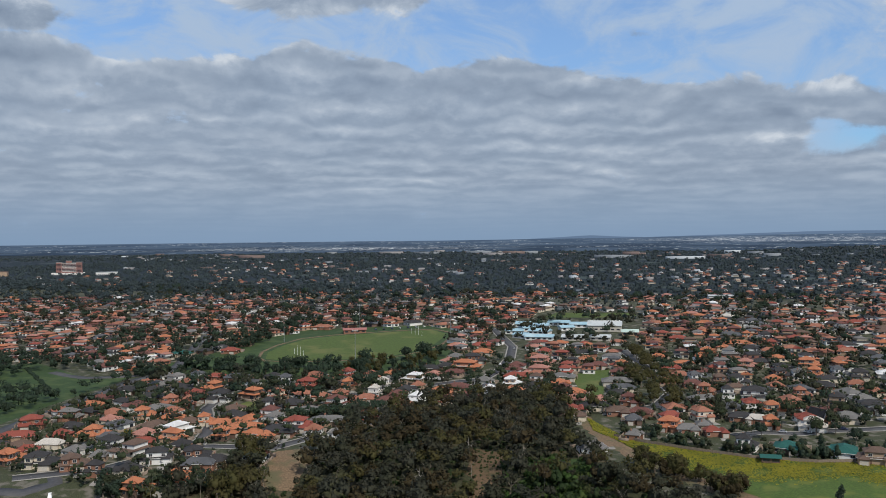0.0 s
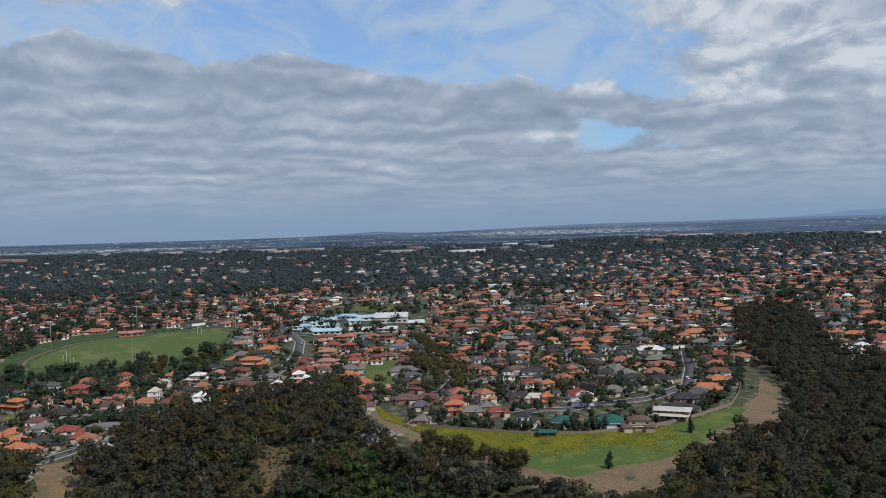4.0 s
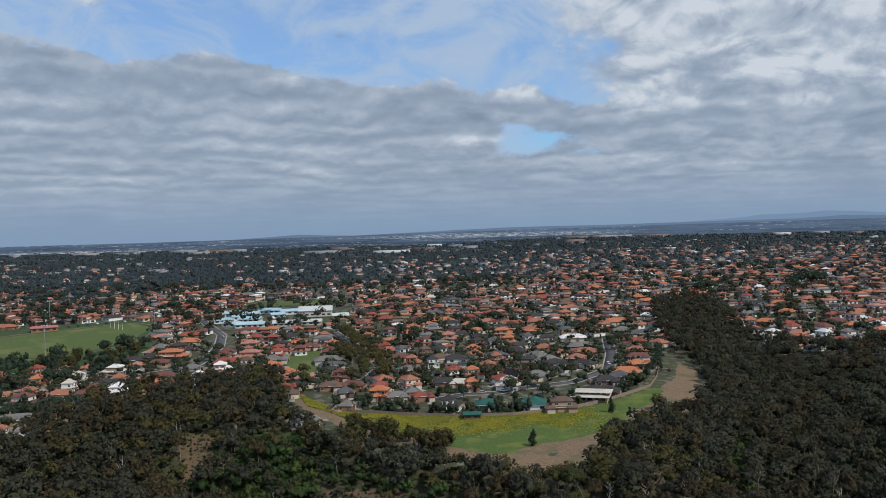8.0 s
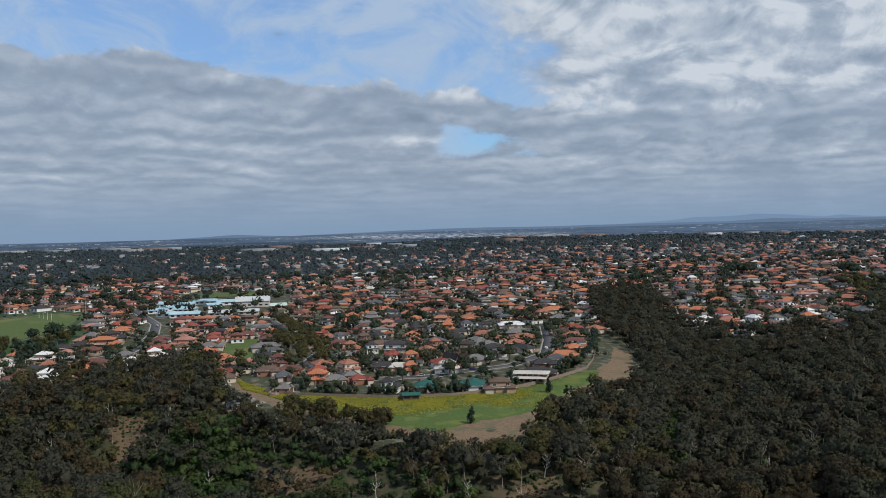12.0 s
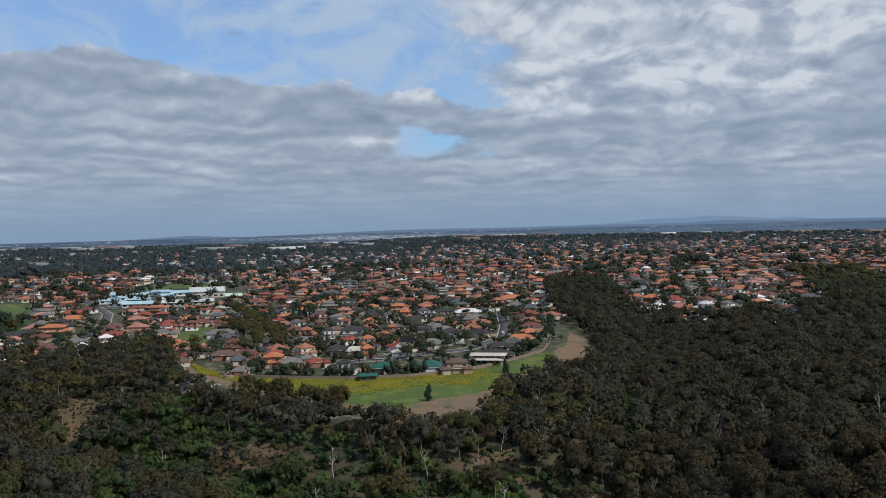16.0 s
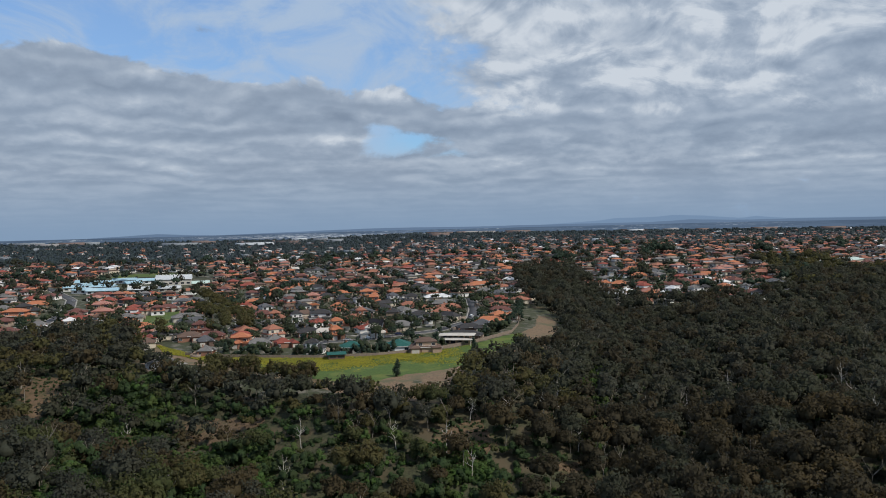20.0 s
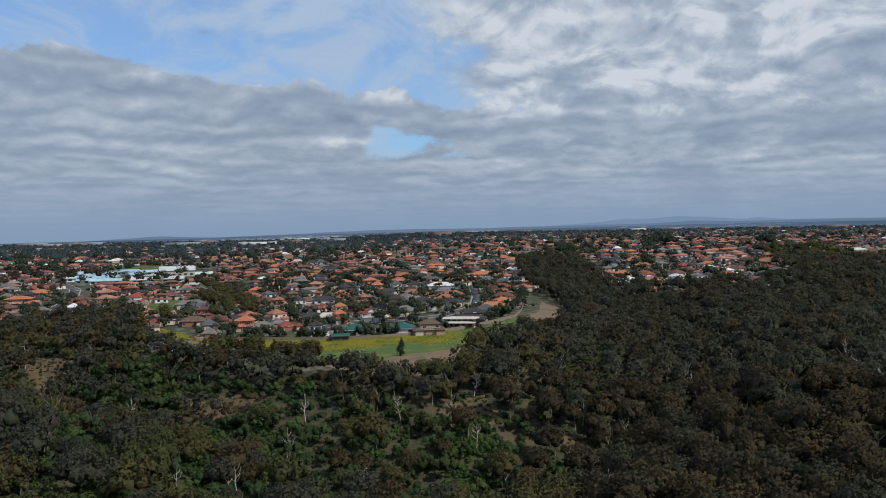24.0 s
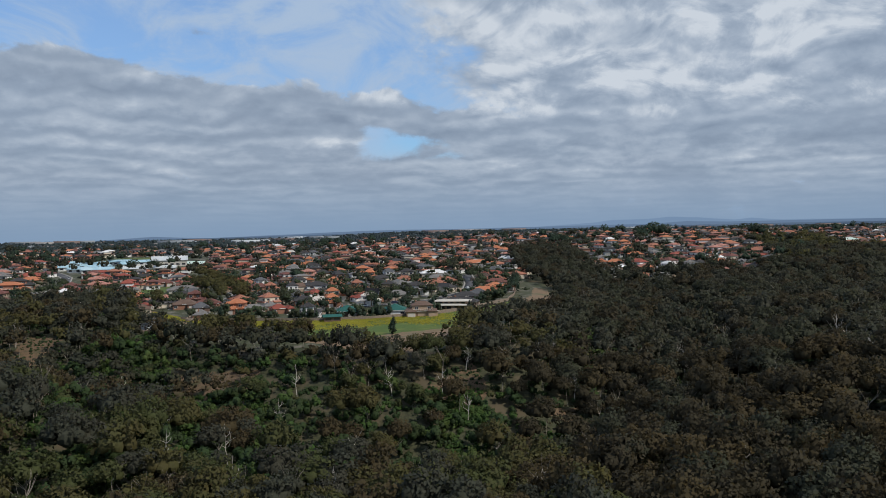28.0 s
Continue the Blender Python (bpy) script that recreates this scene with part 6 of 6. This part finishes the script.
# ---- school ----
SCHOOL_ROOF = surface("blue metal roof", (0.28, 0.43, 0.50), 0.5, 0.0, 0.8, 0.15, (0.36, 0.47, 0.51))
HALL_ROOF = surface("white metal roof", (0.46, 0.48, 0.48), 0.5, 0.0, 0.8, 0.12, (0.38, 0.40, 0.40))
MINT = surface("pale green roof", (0.42, 0.52, 0.46), 0.5, 0.0, 0.8, 0.12)
RED_ROOF = surface("red pavilion roof", (0.33, 0.13, 0.11), 0.6)


def block(name, x, y, turn, w, d, h, roof, label, ribs=0, wall="white", pitch=0.34, category="school"):
    top = new(name)
    part("wall", boxes((-w / 2, w / 2, -d / 2, d / 2, -2, h)), WALLS[wall], top)
    bm = bmesh.new()
    hip(bm, -w / 2 - 0.8, w / 2 + 0.8, -d / 2 - 0.8, d / 2 + 0.8, h, pitch, gable=True)
    cover = part("roof", bm, roof, top)
    peak = h + 0.22 + (min(w, d) / 2 + 0.8) * pitch
    for i in range(ribs):
        rx = -w / 2 + (i + 0.5) * w / ribs
        part("skylight", boxes((rx - 0.45, rx + 0.45, -2.2, 2.2, peak - 0.9, peak + 0.3)), TRIM, cover)
    for i in range(max(2, int(w / 5))):
        cx = -w / 2 + (i + 0.5) * w / max(2, int(w / 5))
        part("window", boxes((cx - 1.5, cx + 1.5, -d / 2 - 0.08, -d / 2 + 0.04, 1.0, min(h - 0.5, 2.5))), GLASS, top)
    top.matrix_basis = pose(x, y, rise(x, y), 0, 0, turn)
    return tagged(top, label, category, "school buildings" if category == "school" else "")


BLUE = "school building with a pale blue metal roof"
for x, y, turn, w, l in ((-214, 874, 8, 17, 13), (-196, 868, 4, 15, 12), (-205, 846, 50, 15, 11), (-188, 828, -6, 19, 12), (-212, 822, 12, 16, 11), (-180, 792, 5, 24, 12), (-198, 798, -20, 14, 11), (-182, 892, 0, 20, 12), (-160, 882, 12, 17, 12), (-168, 858, 30, 13, 10)):
    block("school_building", x, y, turn, w * 1.06, l * 1.06, 3.0, SCHOOL_ROOF, BLUE, 0, "white", 0.30)
block("sports_hall", -131, 866, 6, 32, 24, 5.2, HALL_ROOF, "large school hall with a ribbed white metal roof", 9, "render", 0.30)
for x, y, turn, w, l in ((-150, 800, 4, 20, 12), (-126, 806, 2, 18, 11)):
    block("school_building", x, y, turn, w, l, 2.8, HALL_ROOF, "low school building with a white metal roof", 0, "render", 0.34)
block("school_building", -103, 838, 10, 15, 12, 3.2, MINT, "small school building with a pale green roof", 0, "tan")
school_trees = scatter(34, -228, -95, 770, 945, 8, lambda x, y: not any((x - a) ** 2 + (y - c) ** 2 < 144 for a, c in ((-214, 874), (-196, 868), (-205, 846), (-188, 828), (-212, 822), (-180, 792), (-198, 798), (-182, 892), (-160, 882), (-168, 858), (-131, 862), (-120, 858), (-142, 866), (-150, 800), (-126, 806), (-103, 838))), 5000)
grove("school_trees", school_trees, ["round", "gum"], 110, 0.5, GUM_DARK, "dark trees between the school buildings", (0.9, 1.4))
block("sports_pavilion", -366, 786, 30, 22, 9, 3.2, RED_ROOF, "low brick sports pavilion with a red roof beside the oval", 0, "brick", 0.3, "pavilion")
block("warehouse", 512, 770, 35, 34, 18, 6.0, MINT, "long shed with a pale grey-green roof on the hill", 6, "cream", 0.2, "shed")
block("garden_shed", 12, 452, 4, 8.5, 5.5, 2.6, ROOFS["green"], "small dark green metal garden shed by the fence", 0, "dark", 0.3, "shed")
block("hall_building", -30, 1180, 10, 30, 14, 6.0, HALL_ROOF, "white hall with a pale roof on the crest", 0, "white", 0.16, "hall")


# ---- church with a steep roof ----
def church(x, y, turn):
    top = new("church")
    bm = bmesh.new()
    hip(bm, -5, 5, -8, 8, 0.4, 2.0, gable=True)
    part("roof", bm, ROOFS["charcoal"], top)
    bm = bmesh.new()
    v = [bm.verts.new(p) for p in ((-4.6, -8.3, 0), (4.6, -8.3, 0), (0, -8.3, 9.6), (-4.6, -8.02, 0), (4.6, -8.02, 0), (0, -8.02, 9.6))]
    for f in ((0, 1, 2), (5, 4, 3), (0, 3, 4, 1), (1, 4, 5, 2), (2, 5, 3, 0)):
        bm.faces.new([v[i] for i in f])
    part("gable_wall", bm, WALLS["brick"], top, "tan brick gable wall")
    part("wall", boxes((-4.4, 4.4, -7.9, 7.9, -2, 0.6)), WALLS["brick"], top)
    bm = bmesh.new()
    for s in (-1, 1):
        for i in range(10):
            a, b = i / 10, (i + 1) / 10
            p, q = (s * 5.1 * (1 - a), 10.7 * a), (s * 5.1 * (1 - b), 10.7 * b)
            box(bm, min(p[0], q[0]) - 0.02, max(p[0], q[0]) + 0.02, -8.6, -8.32, p[1], q[1] + 0.15)
    part("barge_board", bm, TRIM, top, "white painted barge board")
    part("door", boxes((-0.9, 0.9, -8.42, -8.31, 0, 2.3)), GLASS, top)
    top.matrix_basis = pose(x, y, rise(x, y), 0, 0, turn)
    top.scale = (0.8, 0.8, 0.8)
    return tagged(top, "small church with a steep dark roof and white edges", "church")


church(40, 541, 40)


# ---- low house with a broad pale roof ----
def flat_house(x, y, turn):
    top = new("flat_roof_house")
    part("wall", boxes((-10, 10, -5, 5, -2, 2.8), (-7, 10, -2, 6, 2.8, 4.7)), WALLS["tan"], top)
    bm = bmesh.new()
    hip(bm, -9, 12, -4, 8.5, 4.7, 0.14)
    part("roof", bm, ROOFS["pale"], top)
    bm = bmesh.new()
    hip(bm, -12, 11.2, -8, 6, 2.7, 0.12)
    part("lower_roof", bm, ROOFS["pale"], top)
    for k in range(5):
        part("window", boxes((-6.2 + k * 3.2, -4.0 + k * 3.2, -2.1, -1.95, 3.5, 4.4)), GLASS, top)
        part("window", boxes((-8.6 + k * 3.7, -6.2 + k * 3.7, -5.1, -4.95, 0.7, 2.2)), GLASS, top)
    for k in range(4):
        part("post", boxes((-11 + k * 7, -10.8 + k * 7, -7.6, -7.4, -1, 2.7)), TRIM, top)
    top.matrix_basis = pose(x, y, rise(x, y), 0, 0, turn)
    return tagged(top, "low cream house with a broad pale flat roof", "house", "suburban houses")


flat_house(80, 488, -16)


# ---- hospital block on the plain ----
ROSE = surface("rose brick", (0.30, 0.155, 0.135), 0.85, 0, 0.3, 0.2)


def tower_block(x, y, turn):
    top = new("tower_block")
    part("wall", boxes((-32, 32, -12, 12, 5, 32), (-34, -20, -14, 10, 5, 34), (18, 33, -14, 10, 5, 34), (-9, 6, -9, 9, 32, 38)), ROSE, top)
    part("podium", boxes((-46, 40, -20, 16, -3, 5)), WALLS["white"], top, "white ground floor")
    part("roof", boxes((-32.6, 32.6, -12.6, 12.6, 32, 33), (-34.5, -19.5, -14.5, 10.5, 34, 35), (17.5, 33.5, -14.5, 10.5, 34, 35), (-9.5, 6.5, -9.5, 9.5, 38, 39)), CONCRETE, top)
    for k in range(7):
        win = part("window", boxes((-19.8, 17.8, -12.3, -11.9, 7 + k * 3.6, 8.7 + k * 3.6)), GLASS, top)
        part("sill", boxes((-19.9, 17.9, -12.5, -12.02, 8.75 + k * 3.6, 9.6 + k * 3.6)), TRIM, win, "pale concrete band")
        for a, c in ((-33, -21), (19, 32)):
            part("window", boxes((a, c, -14.3, -13.9, 7 + k * 3.6, 8.6 + k * 3.6)), GLASS, top)
    top.matrix_basis = pose(x, y, rise(x, y), 0, 0, turn)
    return tagged(top, "rose brick hospital block with pale window bands", "building")


tower_block(-1800, 1975, 38)
block("low_building", -1672, 1975, 38, 56, 22, 8, HALL_ROOF, "low white building beside the tower block", 0, "white", 0.05, "building")
block("low_building", -1900, 1820, 38, 50, 24, 14, ROOFS["brown"], "low brown building among far trees", 0, "tan", 0.05, "building")


# ---- oval poles and goals ----
STEEL = surface("grey steel", (0.42, 0.43, 0.44), 0.45, 0.6, 1, 0.1, bump=0)
WHITE = surface("white paint", (0.78, 0.78, 0.76), 0.5, 0, 1, 0.08, bump=0)


def rod(bm, x, y, z0, z1, r, taper=0.6):
    rings = [[bm.verts.new((x + math.cos(k * 1.0472) * q, y + math.sin(k * 1.0472) * q, z)) for k in range(6)] for z, q in ((z0, r), (z1, r * taper))]
    for k in range(6):
        bm.faces.new((rings[0][k], rings[0][(k + 1) % 6], rings[1][(k + 1) % 6], rings[1][k]))
    bm.faces.new(rings[1])


def light_pole(x, y, turn):
    top = new("light_pole")
    bm = bmesh.new()
    rod(bm, 0, 0, -0.5, 24, 0.28)
    part("pole", bm, STEEL, top)
    part("crossarm", boxes((-2.2, 2.2, -0.12, 0.12, 23.4, 23.7)), STEEL, top)
    for k in (-1.8, 0, 1.8):
        part("floodlight", boxes((k - 0.45, k + 0.45, -0.5, 0.1, 23.7, 24.5)), TRIM, top)
    top.matrix_basis = pose(x, y, rise(x, y), 0, 0, turn)
    return tagged(top, "tall grey steel floodlight pole beside the oval", "light pole", "oval lights")


for x, y in ((-307, 660), (-409, 722), (-374, 816), (-270, 800)):
    light_pole(x, y, 20)


def goal_posts(x, y, turn):
    top = new("goal_posts")
    for k, h in ((-9.6, 5.5), (-3.2, 8.5), (3.2, 8.5), (9.6, 5.5)):
        bm = bmesh.new()
        rod(bm, k, 0, -0.3, h, 0.10, 0.9)
        part("post", bm, WHITE, top)
    top.matrix_basis = pose(x, y, rise(x, y), 0, 0, turn)
    return tagged(top, "four tall white football goal posts on the oval", "goal posts", "oval goals")


goal_posts(-362, 664, -38)
goal_posts(-300, 786, -38)


# ---- fences ----
def fence(line, high, label, material=TIMBER):
    top = new("fence")
    for (ax, ay), (bx, by) in zip(line, line[1:]):
        size = math.hypot(bx - ax, by - ay)
        count = max(1, round(size / 5))
        for i in range(count):
            x0, y0 = ax + (bx - ax) * i / count, ay + (by - ay) * i / count
            x1, y1 = ax + (bx - ax) * (i + 1) / count, ay + (by - ay) * (i + 1) / count
            z0, z1 = rise(x0, y0), rise(x1, y1)
            nx, ny = (y1 - y0) / (size / count) * 0.05, -(x1 - x0) / (size / count) * 0.05
            bm = bmesh.new()
            c = [(x0 + nx, y0 + ny, z0 - 0.2), (x1 + nx, y1 + ny, z1 - 0.2), (x1 - nx, y1 - ny, z1 - 0.2), (x0 - nx, y0 - ny, z0 - 0.2)]
            v = [bm.verts.new(p) for p in c] + [bm.verts.new((p[0], p[1], p[2] + high)) for p in c]
            for f in ((0, 3, 2, 1), (4, 5, 6, 7), (0, 1, 5, 4), (1, 2, 6, 5), (2, 3, 7, 6), (3, 0, 4, 7)):
                bm.faces.new([v[k] for k in f])
            part("panel", bm, material, top)
    return tagged(top, label, "fence")


fence([(-68, 481), (-53, 473), (-27, 464), (3, 456), (34, 456), (64, 467), (86, 482), (102, 497), (120, 515), (130, 540), (147, 598)], 2.0, "weathered timber paling fence along the meadow")
fence([(-128, 648), (-112, 668), (-92, 678)], 2.0, "pale rendered wall beside the green lawn", CONCRETE)
fence([(-408, 628), (-396, 606), (-372, 592)], 2.0, "pale rendered fence along the reserve", CONCRETE)
fence([(-290, 464), (-272, 482), (-262, 506)], 1.9, "timber paling fence between gardens")


# ---- vehicles ----
def car(x, y, turn, paint, label, tall=1.45, long=4.4):
    top = new("car" if tall < 1.8 else "van")
    hl = long / 2
    bm = boxes((-0.88, 0.88, -hl, hl, 0.3, 0.95))
    bmesh.ops.bevel(bm, geom=list(bm.edges), offset=0.1, segments=1, affect="EDGES")
    part("body", bm, paint, top)
    bm = bmesh.new()
    a, b = (-hl * 0.55, hl * 0.75) if tall < 1.8 else (-hl * 0.6, hl * 0.95)
    lo = [bm.verts.new(p) for p in ((-0.82, a - 0.35, 0.93), (0.82, a - 0.35, 0.93), (0.82, b, 0.93), (-0.82, b, 0.93))]
    hi = [bm.verts.new(p) for p in ((-0.68, a + 0.25, tall), (0.68, a + 0.25, tall), (0.68, b - 0.3, tall), (-0.68, b - 0.3, tall))]
    bm.faces.new(hi)
    for k in range(4):
        bm.faces.new((lo[k], lo[(k + 1) % 4], hi[(k + 1) % 4], hi[k]))
    part("cabin", bm, GLASS if tall < 1.8 else paint, top)
    if tall < 1.8:
        part("roof_panel", boxes((-0.7, 0.7, a + 0.22, b - 0.27, tall, tall + 0.04)), paint, top)
    for sx in (-0.8, 0.8):
        for sy in (-hl * 0.62, hl * 0.62):
            bm = bmesh.new()
            bmesh.ops.create_cone(bm, cap_ends=True, segments=10, radius1=0.33, radius2=0.33, depth=0.22, matrix=pose(sx, sy, 0.33, 0, 90, 0))
            part("wheel", bm, ASPHALT, top)
    top.matrix_basis = pose(x, y, rise(x, y) + 0.12, 0, 0, turn)
    return tagged(top, label, "car" if tall < 1.8 else "van", "parked vehicles")


SILVER = surface("silver paint", (0.45, 0.46, 0.48), 0.3, 0.3, 1, 0.05, bump=0)
NAVY = surface("dark blue paint", (0.03, 0.04, 0.09), 0.3, 0, 1, 0.05, bump=0)
RUBY = surface("red paint", (0.28, 0.03, 0.025), 0.3, 0, 1, 0.05, bump=0)
car(-300, 314, 40, WHITE, "white van parked on the street", 2.1, 5.0)
car(-296, 345, 40, RUBY, "red car parked on a driveway")
for x, y, turn, paint, label in ((20, 513, 90, SILVER, "silver car parked on the street"), (33, 516, 80, WHITE, "white car parked on the street"), (52, 527, 75, NAVY, "dark blue car parked on the street"), (-258, 541, 90, WHITE, "white car parked on the street"), (-300, 541, 92, SILVER, "silver car parked on the street"), (-183, 664, 5, WHITE, "white car on the street"), (-190, 735, 20, SILVER, "silver car on the street"), (108, 584, 10, WHITE, "white car on the street"), (-255, 405, 80, WHITE, "white car parked on a driveway"), (-318, 448, 60, WHITE, "white car parked on the street")):
    car(x, y, turn, paint, label)
for k in range(9):
    car(-352 + k * 7, 806 + k * 4.6, 34, rng.choice((WHITE, SILVER, NAVY)), "car parked beside the oval")


# dense dark trees between the lowest houses and the woodland
for k in range(22):
    f = (k + rng.uniform(0.1, 0.9)) / 22
    plant(-288 + 58 * f + rng.gauss(0, 3), 327 + 34 * f + rng.gauss(0, 3), "round", rng.choice((DEEP, LEAFY)), rng.uniform(1.2, 1.7))
for x, y, size in ((-243, 388, 1.7), (-238, 392, 1.5), (-246, 394, 1.4), (-231, 356, 1.8), (-225, 360, 1.6), (-236, 351, 1.6), (-228, 366, 1.4)):
    plant(x, y, "gum", OLIVE, size)
strip("road", [(-352, 296), (-330, 306), (-314, 312), (-308, 326), (-316, 334)], 7.0, ASPHALT, 0.12, "grey asphalt bend of a suburban street")
